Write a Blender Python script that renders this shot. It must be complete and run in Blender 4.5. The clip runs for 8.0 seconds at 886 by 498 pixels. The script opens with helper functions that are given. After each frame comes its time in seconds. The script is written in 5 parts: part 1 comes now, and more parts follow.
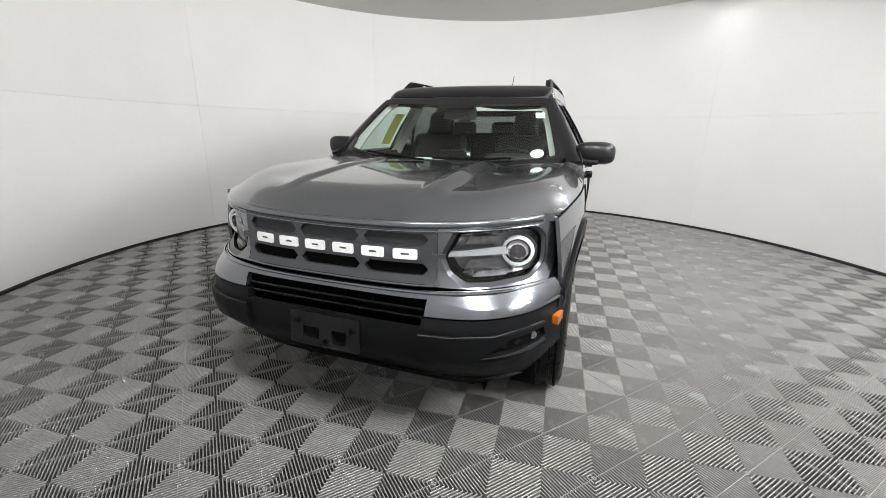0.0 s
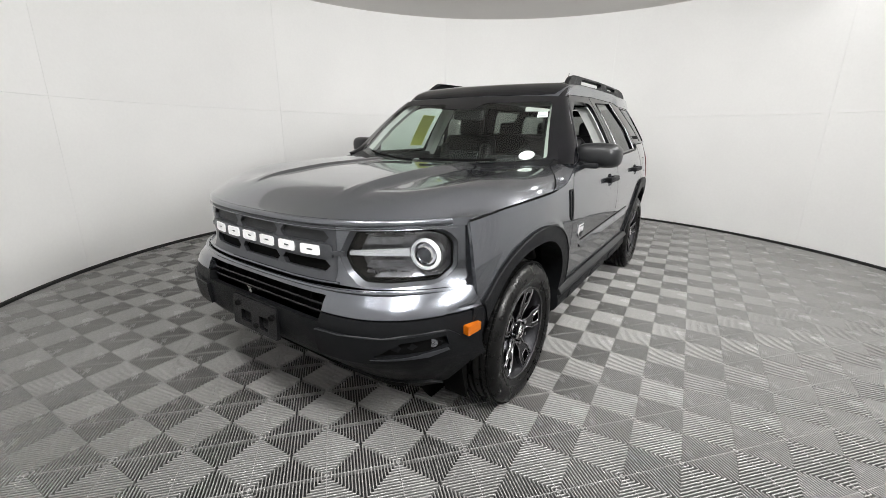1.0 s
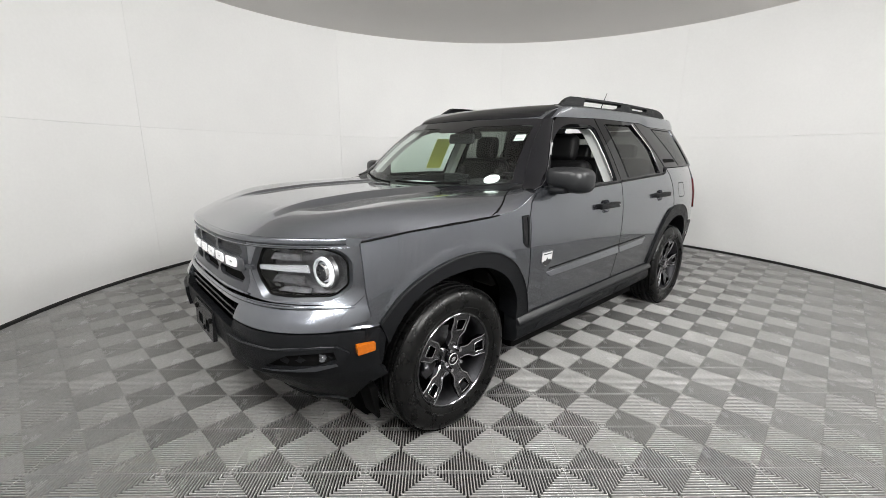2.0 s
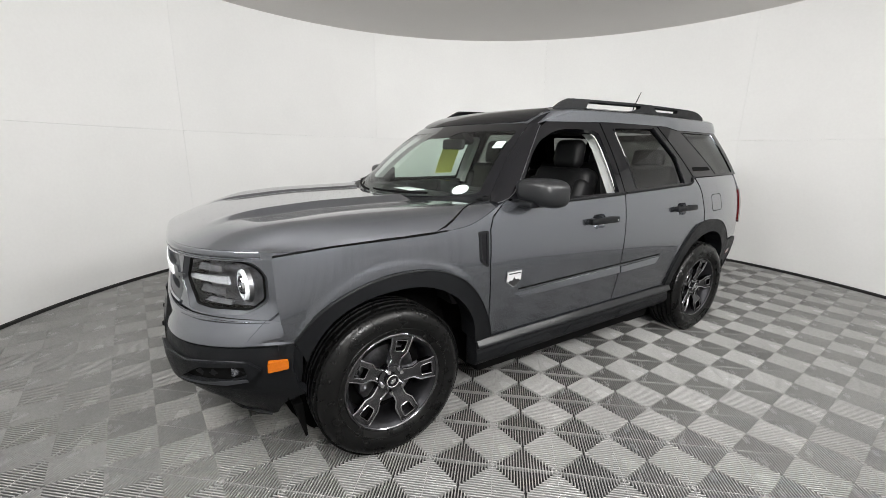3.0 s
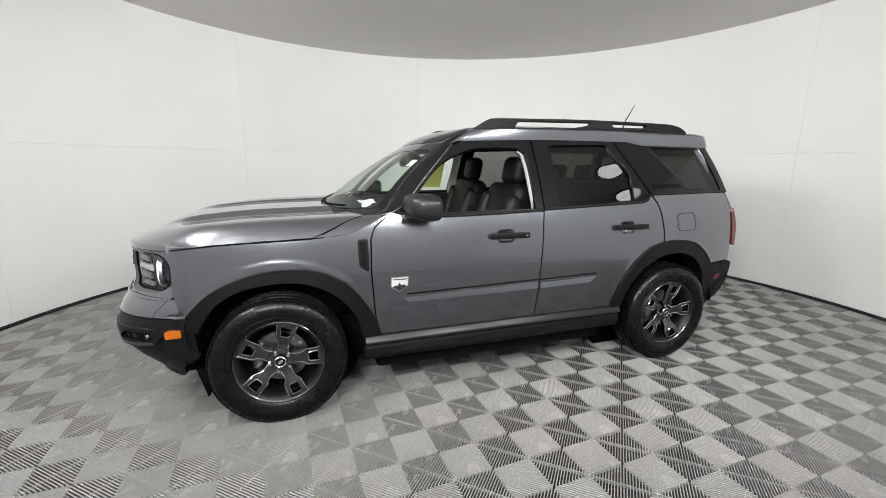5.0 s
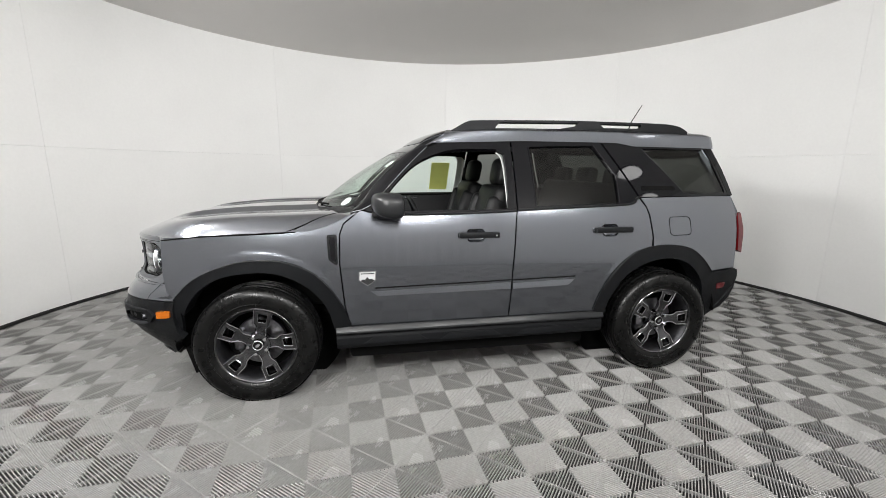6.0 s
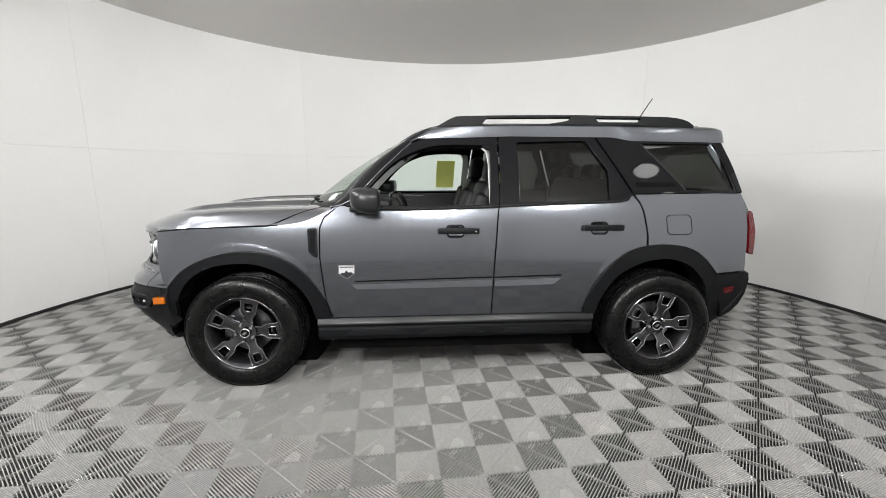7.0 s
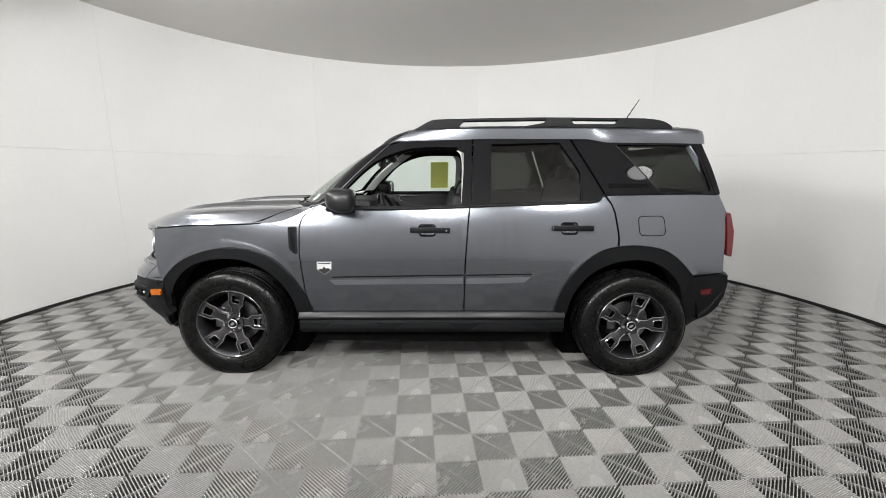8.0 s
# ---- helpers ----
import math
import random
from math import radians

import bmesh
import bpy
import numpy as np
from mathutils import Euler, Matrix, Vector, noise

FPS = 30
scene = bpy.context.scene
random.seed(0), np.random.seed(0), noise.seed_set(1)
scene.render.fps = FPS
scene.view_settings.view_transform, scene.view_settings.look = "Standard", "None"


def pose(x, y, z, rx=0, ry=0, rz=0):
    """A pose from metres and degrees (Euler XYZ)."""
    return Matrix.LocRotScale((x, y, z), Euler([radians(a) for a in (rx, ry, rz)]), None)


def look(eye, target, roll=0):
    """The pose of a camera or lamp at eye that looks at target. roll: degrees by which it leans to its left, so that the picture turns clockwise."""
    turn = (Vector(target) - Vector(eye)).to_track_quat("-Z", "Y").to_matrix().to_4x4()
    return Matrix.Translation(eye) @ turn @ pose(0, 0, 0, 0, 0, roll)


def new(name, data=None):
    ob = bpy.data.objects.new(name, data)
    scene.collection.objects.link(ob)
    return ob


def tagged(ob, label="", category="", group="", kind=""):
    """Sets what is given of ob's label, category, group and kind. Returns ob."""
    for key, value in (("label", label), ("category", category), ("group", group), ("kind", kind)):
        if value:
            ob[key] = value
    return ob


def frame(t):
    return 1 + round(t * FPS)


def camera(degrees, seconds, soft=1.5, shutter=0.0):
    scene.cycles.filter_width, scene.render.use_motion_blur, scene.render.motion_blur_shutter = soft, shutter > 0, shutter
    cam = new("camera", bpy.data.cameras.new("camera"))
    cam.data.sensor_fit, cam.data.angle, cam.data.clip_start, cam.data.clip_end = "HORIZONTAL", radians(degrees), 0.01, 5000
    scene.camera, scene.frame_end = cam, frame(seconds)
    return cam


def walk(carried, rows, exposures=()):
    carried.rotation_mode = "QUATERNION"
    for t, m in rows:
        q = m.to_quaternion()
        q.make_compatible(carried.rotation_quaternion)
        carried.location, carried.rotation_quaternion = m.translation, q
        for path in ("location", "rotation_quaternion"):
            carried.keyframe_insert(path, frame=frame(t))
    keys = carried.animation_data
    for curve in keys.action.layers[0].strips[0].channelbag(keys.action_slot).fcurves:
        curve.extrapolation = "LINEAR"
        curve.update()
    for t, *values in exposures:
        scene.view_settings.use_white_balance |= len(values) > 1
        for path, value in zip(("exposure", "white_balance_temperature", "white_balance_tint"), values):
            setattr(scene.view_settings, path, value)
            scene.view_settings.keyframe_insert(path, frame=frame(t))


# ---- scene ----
cam = camera(94.55, 8.0, soft=0.65)
ROWS = [
    (0, 0.899, -2.122, 1.310, 73.87, -0.97, 19.43),
    (0.5, 1.240, -1.951, 1.306, 73.56, -0.82, 27.28),
    (1, 1.568, -1.753, 1.309, 73.99, -0.70, 34.59),
    (1.5, 1.854, -1.489, 1.337, 74.76, -0.68, 41.52),
    (1.7, 1.988, -1.402, 1.313, 75.88, -0.53, 44.17),
    (2.8, 2.351, -0.823, 1.397, 76.33, -0.92, 55.90),
    (3, 2.378, -0.723, 1.384, 76.44, -0.84, 57.50),
    (3.5, 2.563, -0.522, 1.373, 76.99, -0.86, 61.02),
    (4, 2.764, -0.305, 1.381, 77.49, -0.72, 64.60),
    (4.5, 2.899, -0.049, 1.406, 77.70, -0.61, 68.20),
    (5, 3.070, 0.204, 1.426, 78.03, -0.53, 72.13),
    (6.5, 3.305, 0.890, 1.380, 78.91, -0.46, 83.45),
    (7, 3.327, 1.074, 1.364, 78.99, -0.34, 86.29),
    (7.5, 3.402, 1.252, 1.367, 78.94, -0.32, 88.32),
    (8, 3.438, 1.418, 1.374, 79.01, -0.25, 90.24),
]
walk(cam, [(t, pose(*row)) for t, *row in ROWS])

# ---------------------------------------------------------------- light
world = bpy.data.worlds.new("world")
scene.world = world
world.use_nodes = True
world.node_tree.nodes["Background"].inputs[0].default_value = (0.8, 0.82, 0.85, 1)
world.node_tree.nodes["Background"].inputs[1].default_value = 0.02
scene.view_settings.exposure = 0.0

CX, CY, RADIUS, HEIGHT = 0.123, 1.406, 3.96, 3.06    # the round booth
# round lights: degrees round the booth, distance from its middle, height, radius, tilt towards the middle
LIGHTS = ((-87, 3.20, 2.94, 0.32, 66), (-64, 3.53, 2.72, 0.36, 72), (-32, 3.70, 2.20, 0.42, 86), (-2, 3.53, 2.72, 0.36, 72), (27, 3.28, 2.92, 0.32, 66),
          (54, 3.60, 3.01, 0.17, 10), (58, 2.70, 3.01, 0.17, 10))


# ---------------------------------------------------------------- materials
def material(name, colour, rough=0.5, metal=0.0, coat=0.0, grain=0.0, grain_size=60.0, bump=0.0, stain=0.0, stain_size=3.0,
             random_value=0.0, transmission=0.0, ior=1.45, emission=0.0, spec=0.5, flake=0.0):
    """A Principled material with variation at two scales, relief and a value that varies piece by piece."""
    m = bpy.data.materials.new(name)
    m.use_nodes = True
    n, l = m.node_tree.nodes, m.node_tree.links
    p = n["Principled BSDF"]
    p.inputs["Roughness"].default_value = rough
    p.inputs["Metallic"].default_value = metal
    p.inputs["Coat Weight"].default_value = coat
    p.inputs["Coat Roughness"].default_value = 0.035
    p.inputs["IOR"].default_value = ior
    p.inputs["Specular IOR Level"].default_value = spec
    p.inputs["Transmission Weight"].default_value = transmission
    rgb = n.new("ShaderNodeRGB")
    rgb.outputs[0].default_value = (*colour, 1)
    out = rgb.outputs[0]
    place = n.new("ShaderNodeTexCoord")

    def scaled(source, size, low, high, detail=4.0):
        tex = n.new("ShaderNodeTexNoise")
        tex.inputs["Scale"].default_value = size
        tex.inputs["Detail"].default_value = detail
        l.new(source, tex.inputs["Vector"])
        span = n.new("ShaderNodeMapRange")
        span.inputs["From Min"].default_value, span.inputs["From Max"].default_value = 0.3, 0.7
        span.inputs["To Min"].default_value, span.inputs["To Max"].default_value = low, high
        l.new(tex.outputs["Fac"], span.inputs["Value"])
        return tex.outputs["Fac"], span.outputs["Result"]

    def times(a, b):
        mix = n.new("ShaderNodeMix")
        mix.data_type, mix.blend_type = "RGBA", "MULTIPLY"
        mix.inputs["Factor"].default_value = 1
        l.new(a, mix.inputs["A"])
        l.new(b, mix.inputs["B"])
        return mix.outputs["Result"]

    if grain:
        out = times(out, scaled(place.outputs["Object"], grain_size, 1 - grain, 1 + grain)[1])
    if stain:
        fac, value = scaled(place.outputs["Object"], stain_size, 1 - stain, 1 + stain)
        out = times(out, value)
        rv = scaled(place.outputs["Object"], stain_size * 2.3, max(rough - 0.08, 0.02), min(rough + 0.08, 1))[1]
        l.new(rv, p.inputs["Roughness"])
    if random_value:
        info = n.new("ShaderNodeObjectInfo")
        span = n.new("ShaderNodeMapRange")
        span.inputs["To Min"].default_value, span.inputs["To Max"].default_value = 1 - random_value, 1 + random_value
        l.new(info.outputs["Random"], span.inputs["Value"])
        out = times(out, span.outputs["Result"])
    if flake:
        tex = n.new("ShaderNodeTexVoronoi")
        tex.inputs["Scale"].default_value = 900
        l.new(place.outputs["Object"], tex.inputs["Vector"])
        span = n.new("ShaderNodeMapRange")
        span.inputs["To Min"].default_value, span.inputs["To Max"].default_value = 1 - flake, 1 + flake
        l.new(tex.outputs["Color"], span.inputs["Value"])
        out = times(out, span.outputs["Result"])
    l.new(out, p.inputs["Base Color"])
    if bump:
        tex = n.new("ShaderNodeTexNoise")
        tex.inputs["Scale"].default_value = grain_size * 1.5
        tex.inputs["Detail"].default_value = 5
        l.new(place.outputs["Object"], tex.inputs["Vector"])
        b = n.new("ShaderNodeBump")
        b.inputs["Strength"].default_value = bump
        b.inputs["Distance"].default_value = 0.002
        l.new(tex.outputs["Fac"], b.inputs["Height"])
        l.new(b.outputs["Normal"], p.inputs["Normal"])
    if emission:
        p.inputs["Emission Color"].default_value = (*colour, 1)
        p.inputs["Emission Strength"].default_value = emission
    return m


PAINT = material("carbon_grey_paint", (0.156, 0.165, 0.186), 0.23, metal=0.92, coat=1.0, flake=0.12)
BLACK_PLASTIC = material("black_moulded_plastic", (0.0058, 0.0062, 0.0070), 0.44, grain=0.15, grain_size=400, bump=0.35, stain=0.12, stain_size=5, spec=0.17)
GLOSS_BLACK = material("gloss_black", (0.005, 0.005, 0.006), 0.05, grain=0.05, spec=0.30)
MATT_BLACK = material("matt_black", (0.0022, 0.0022, 0.0022), 0.8, grain=0.2, grain_size=80, spec=0.1)
GRILLE_GREY = material("grey_grille_plastic", (0.105, 0.109, 0.120), 0.34, metal=0.85, grain=0.06, grain_size=200)
GRILLE_MESH = material("dark_grille_mesh", (0.02, 0.021, 0.023), 0.5, grain=0.3, grain_size=260, bump=0.6)
WHITE_LETTER = material("white_letter", (0.85, 0.85, 0.86), 0.35, grain=0.03)
RUBBER = material("tyre_rubber", (0.0032, 0.0032, 0.0032), 0.30, grain=0.2, grain_size=180, bump=0.25, stain=0.25, stain_size=9, spec=0.32)
ALLOY = material("dark_alloy", (0.130, 0.130, 0.138), 0.19, metal=1.0, grain=0.06, grain_size=120)
CHROME = material("bright_metal", (0.75, 0.75, 0.77), 0.08, metal=1.0, grain=0.02)
GLINT = material("spoke_highlight", (0.42, 0.42, 0.44), 0.12, metal=1.0, grain=0.05)
STEEL = material("brake_steel", (0.22, 0.22, 0.23), 0.35, metal=1.0, grain=0.2, grain_size=60)
AMBER = material("amber_lens", (0.36, 0.090, 0.004), 0.12, coat=0.6, grain=0.12, grain_size=120)
RED = material("red_lens", (0.085, 0.003, 0.005), 0.12, coat=0.6, grain=0.15, grain_size=90)
LAMP_WHITE = material("white_light_guide", (0.82, 0.84, 0.87), 0.22, grain=0.04)
BAR_SILVER = material("silver_light_bar", (0.42, 0.43, 0.45), 0.25, metal=0.3, grain=0.05)
LAMP_DARK = material("dark_chrome", (0.20, 0.20, 0.215), 0.30, metal=0.9, grain=0.3, grain_size=40)
REFLECTOR = material("silver_reflector", (0.38, 0.39, 0.42), 0.22, metal=0.9, grain=0.08, grain_size=120)
RIM_DARK = material("dark_rim_barrel", (0.030, 0.030, 0.033), 0.45, metal=0.8, grain=0.1, grain_size=90)
PLATE_PLASTIC = material("shiny_black_plastic", (0.008, 0.008, 0.009), 0.24, grain=0.1, grain_size=90)
LEATHER = material("black_leather", (0.006, 0.006, 0.0065), 0.45, grain=0.2, grain_size=150, bump=0.5, spec=0.25)
PALE_ENAMEL = material("pale_enamel", (0.46, 0.46, 0.47), 0.35, grain=0.04)
SATIN = material("satin_dark_grey_plastic", (0.0105, 0.011, 0.012), 0.33, grain=0.1, grain_size=300, bump=0.1, spec=0.4)
CABIN_GREY = material("pale_grey_trim", (0.42, 0.43, 0.42), 0.75, grain=0.06, grain_size=200, bump=0.2)
CABIN_DARK = material("dark_cabin_plastic", (0.010, 0.010, 0.011), 0.6, grain=0.15, grain_size=200, bump=0.3)
PAPER = material("white_paper", (0.82, 0.83, 0.84), 0.7, grain=0.03)
PRINT = material("faint_grey_print", (0.40, 0.41, 0.42), 0.7, grain=0.05)
INK = material("black_ink", (0.010, 0.010, 0.011), 0.7, grain=0.05)
WALL = material("white_wall_panel", (0.80, 0.80, 0.79), 0.42, grain=0.012, grain_size=40, stain=0.018, stain_size=1.3, random_value=0.012)
CEILING = material("pale_ceiling_fabric", (0.70, 0.68, 0.66), 0.85, grain=0.02, grain_size=90, stain=0.02, stain_size=0.8)
TILE = material("grey_ribbed_tile", (0.270, 0.267, 0.261), 0.24, grain=0.08, grain_size=60, stain=0.12, stain_size=2.2, random_value=0.04)
SUBFLOOR = material("dark_subfloor", (0.03, 0.03, 0.03), 0.9, grain=0.3, grain_size=20)
# cloth of the added curtain, kept pale so the car's side mirrors brightness
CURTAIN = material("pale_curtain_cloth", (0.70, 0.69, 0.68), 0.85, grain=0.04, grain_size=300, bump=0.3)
WALL_CORE = material("grey_wall_core", (0.45, 0.45, 0.44), 0.8, grain=0.05)
STRIP = material("black_base_strip", (0.012, 0.012, 0.012), 0.5, grain=0.2)
LED = material("lamp_diffuser", (0.990, 0.985, 0.972), 0.5, emission=55.0)
LED_SMALL = material("small_lamp_diffuser", (0.990, 0.985, 0.972), 0.5, emission=9.0)


def glass(name, colour, rough=0.0, low=0.05):
    m = bpy.data.materials.new(name)
    m.use_nodes = True
    n, l = m.node_tree.nodes, m.node_tree.links
    n.remove(n["Principled BSDF"])
    clear, gloss, mix = n.new("ShaderNodeBsdfTransparent"), n.new("ShaderNodeBsdfGlossy"), n.new("ShaderNodeMixShader")
    weight, power, scale = n.new("ShaderNodeLayerWeight"), n.new("ShaderNodeMath"), n.new("ShaderNodeMath")
    clear.inputs["Color"].default_value = (*colour, 1)
    gloss.inputs["Roughness"].default_value = rough
    weight.inputs["Blend"].default_value = 0.5
    power.operation, scale.operation = "POWER", "MULTIPLY_ADD"
    power.inputs[1].default_value = 5.0
    scale.inputs[1].default_value, scale.inputs[2].default_value = 0.85, low
    l.new(weight.outputs["Facing"], power.inputs[0])
    l.new(power.outputs[0], scale.inputs[0])
    l.new(scale.outputs[0], mix.inputs[0])
    l.new(clear.outputs[0], mix.inputs[1])
    l.new(gloss.outputs[0], mix.inputs[2])
    l.new(mix.outputs[0], n["Material Output"].inputs["Surface"])
    return m


def thin_paper(name, colour):
    """Paper that lets light through."""
    m = material(name, colour, 0.7, grain=0.05, grain_size=20)
    n, l = m.node_tree.nodes, m.node_tree.links
    mix, through_light = n.new("ShaderNodeMixShader"), n.new("ShaderNodeBsdfTranslucent")
    through_light.inputs["Color"].default_value = (*colour, 1)
    mix.inputs[0].default_value = 0.6
    l.new(n["Principled BSDF"].outputs[0], mix.inputs[1])
    l.new(through_light.outputs[0], mix.inputs[2])
    l.new(mix.outputs[0], n["Material Output"].inputs["Surface"])
    return m


PAPER_YELLOW = thin_paper("yellow_green_paper", (0.72, 0.72, 0.22))
SCREEN_GLASS = glass("green_tinted_clear_glass", (0.80, 0.90, 0.84))
DARK_GLASS = glass("privacy_glass", (0.21, 0.222, 0.21))
LENS_GLASS = glass("clear_lens", (0.93, 0.94, 0.95))


# ---------------------------------------------------------------- building tools
def mesh_of(name, bm, mat, smooth=40):
    me = bpy.data.meshes.new(name)
    bm.to_mesh(me)
    bm.free()
    me.materials.append(mat)
    if smooth:
        for p in me.polygons:
            p.use_smooth = True
        me.set_sharp_from_angle(angle=radians(smooth))
    return me


def part(name, bm, mat, parent=None, label="", smooth=40):
    ob = new(name, mesh_of(name, bm, mat, smooth))
    ob.parent = parent
    return tagged(ob, label)


def thing(name, label, category, at=(0, 0, 0), group="", kind=""):
    ob = new(name)
    ob.location = at
    ob.empty_display_size = 0.1
    return tagged(ob, label, category, group, kind)


def box(bm, centre, size, bevel=0.0, turn=None, segments=2):
    m = Matrix.Translation(centre)
    if turn:
        m = m @ turn
    m = m @ Matrix.Diagonal((*size, 1))
    g = bmesh.ops.create_cube(bm, size=1, matrix=m)
    if bevel:
        edges = {e for v in g["verts"] for e in v.link_edges}
        bmesh.ops.bevel(bm, geom=list(edges), offset=bevel, segments=segments, profile=0.5, affect="EDGES", clamp_overlap=True)
    return bm


def ring_bm(profile, n, a0=0.0, a1=2 * math.pi, centre=(0, 0), closed_profile=False):
    """A profile of (radius, z) swept round the z axis."""
    bm = bmesh.new()
    full = abs(a1 - a0) > 2 * math.pi - 1e-6
    steps = n if full else n + 1
    rows = []
    for i in range(steps):
        a = a0 + (a1 - a0) * i / n
        rows.append([bm.verts.new((centre[0] + r * math.cos(a), centre[1] + r * math.sin(a), z)) for r, z in profile])
    k = len(profile)
    for i in range(n):
        p, q = rows[i], rows[(i + 1) % steps]
        for j in range(k if closed_profile else k - 1):
            bm.faces.new((p[j], q[j], q[(j + 1) % k], p[(j + 1) % k]))
    if closed_profile and not full:
        bm.faces.new(rows[0])
        bm.faces.new(list(reversed(rows[-1])))
    bmesh.ops.recalc_face_normals(bm, faces=bm.faces)
    return bm


def tube(points, radius, sides=8):
    """A round bar along a line of points."""
    bm = bmesh.new()
    pts = [Vector(p) for p in points]
    rows = []
    for i, p in enumerate(pts):
        d = (pts[min(i + 1, len(pts) - 1)] - pts[max(i - 1, 0)]).normalized()
        a = d.orthogonal().normalized()
        b = d.cross(a)
        if rows:
            a = (prev - d * prev.dot(d)).normalized()
            b = d.cross(a)
        prev = a
        r = radius(i / (len(pts) - 1)) if callable(radius) else radius
        rows.append([bm.verts.new(p + (a * math.cos(t) + b * math.sin(t)) * r) for t in [2 * math.pi * k / sides for k in range(sides)]])
    for p, q in zip(rows, rows[1:]):
        for k in range(sides):
            bm.faces.new((p[k], p[(k + 1) % sides], q[(k + 1) % sides], q[k]))
    bm.faces.new(rows[0][::-1])
    bm.faces.new(rows[-1])
    bmesh.ops.recalc_face_normals(bm, faces=bm.faces)
    return bm


# ---------------------------------------------------------------- booth
wall = tagged(new("wall_round"), "round white panelled booth wall with faint seams", "wall", kind="structure")
SEAM, STEP = 94.0, 38.9      # degrees: one upright seam, and a panel's width
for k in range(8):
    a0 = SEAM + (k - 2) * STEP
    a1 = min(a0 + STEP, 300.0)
    for low, high, back in ((0.03, 1.5592, 0.002), (1.5608, HEIGHT + 0.1, 0.0)):
        g = 0.012
        r = RADIUS + back
        bm = ring_bm([(r, low), (r, high), (r + 0.05, high), (r + 0.05, low)], max(2, int((a1 - a0) / 1.5)), radians(a0 + g), radians(a1 - g), (CX, CY), True)
        part("wall_panel", bm, WALL, wall, smooth=30)
part("wall_core", ring_bm([(RADIUS + 0.052, -0.05), (RADIUS + 0.052, HEIGHT + 0.1), (RADIUS + 0.15, HEIGHT + 0.1), (RADIUS + 0.15, -0.05)], 120, centre=(CX, CY), closed_profile=True), WALL_CORE, wall)

# unseen pale curtain added across the gap in the panels, for the car's reflections
curtain = tagged(new("reflection_curtain"), "unseen pale curtain added to set what the car reflects", "curtain", kind="structure")
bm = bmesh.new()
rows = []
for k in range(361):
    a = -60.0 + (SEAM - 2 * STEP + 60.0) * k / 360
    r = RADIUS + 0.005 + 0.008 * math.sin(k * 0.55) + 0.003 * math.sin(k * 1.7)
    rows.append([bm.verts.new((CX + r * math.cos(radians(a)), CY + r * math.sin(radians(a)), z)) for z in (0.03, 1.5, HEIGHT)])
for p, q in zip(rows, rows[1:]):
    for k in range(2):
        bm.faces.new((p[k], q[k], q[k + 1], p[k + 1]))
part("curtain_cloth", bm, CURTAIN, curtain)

bm = ring_bm([(RADIUS - 0.012, 0.0), (RADIUS - 0.012, 0.022), (RADIUS - 0.004, 0.03), (RADIUS + 0.05, 0.03), (RADIUS + 0.05, 0.0)], 180, centre=(CX, CY), closed_profile=True)
tagged(part("baseboard", bm, STRIP), "thin black strip along the foot of the wall", "baseboard", kind="structure")

bm = bmesh.new()
bmesh.ops.create_circle(bm, cap_ends=True, segments=160, radius=RADIUS + 0.003, matrix=Matrix.Translation((CX, CY, HEIGHT)))
bmesh.ops.solidify(bm, geom=bm.faces[:], thickness=-0.04)
bmesh.ops.recalc_face_normals(bm, faces=bm.faces)
tagged(part("ceiling", bm, CEILING, smooth=30), "flat pale grey ceiling of the booth", "ceiling", kind="structure")


# lamps: round LED lights hung from the ceiling, unseen, on the curtain side
def round_light(degrees, radius, height, size, tilt):
    a = radians(degrees)
    eye = Vector((CX + radius * math.cos(a), CY + radius * math.sin(a), height))
    lamp = thing("round_light", "round white LED light hung from the ceiling", "lamp", group="round hanging lights")
    lamp.matrix_world = look(eye, eye + Vector((-math.sin(radians(tilt)) * math.cos(a), -math.sin(radians(tilt)) * math.sin(a), -math.cos(radians(tilt)))))
    part("housing", ring_bm([(0.03, 0.04), (0.06, 0.038), (size - 0.03, 0.03), (size + 0.015, 0.020), (size + 0.015, -0.010), (size, -0.010), (size, 0.0)], 40), MATT_BLACK, lamp)
    bm = bmesh.new()
    bmesh.ops.create_circle(bm, cap_ends=True, segments=40, radius=size)
    part("diffuser", bm, LED if tilt > 20 else LED_SMALL, lamp, "glowing white diffuser", smooth=0)
    bm = tube([(0, 0, 0.035), tuple(lamp.matrix_world.inverted() @ Vector((eye.x, eye.y, HEIGHT)))], 0.012)
    part("hanger", bm, MATT_BLACK, lamp)


for row in LIGHTS:
    round_light(*row)


# ---------------------------------------------------------------- sheet-metal tools
from mathutils.geometry import tessellate_polygon


def smooth_line(points, n=6):
    """A smooth line through points (Catmull-Rom)."""
    pts = [Vector(p) for p in points]
    out = []
    for i in range(len(pts) - 1):
        a, b, c, d = pts[max(i - 1, 0)], pts[i], pts[i + 1], pts[min(i + 2, len(pts) - 1)]
        for k in range(n):
            t = k / n
            out.append(0.5 * ((2 * b) + (c - a) * t + (2 * a - 5 * b + 4 * c - d) * t * t + (3 * b - a - 3 * c + d) * t ** 3))
    return [tuple(p) for p in out] + [tuple(pts[-1])]


def graph(xs, ys):
    """A smooth function through a table."""
    table = smooth_line(list(zip(xs, ys)), 8)
    tx, ty = [p[0] for p in table], [p[1] for p in table]
    return lambda x: float(np.interp(x, tx, ty))


def area(loop):
    return 0.5 * sum(a[0] * b[1] - b[0] * a[1] for a, b in zip(loop, loop[1:] + loop[:1]))


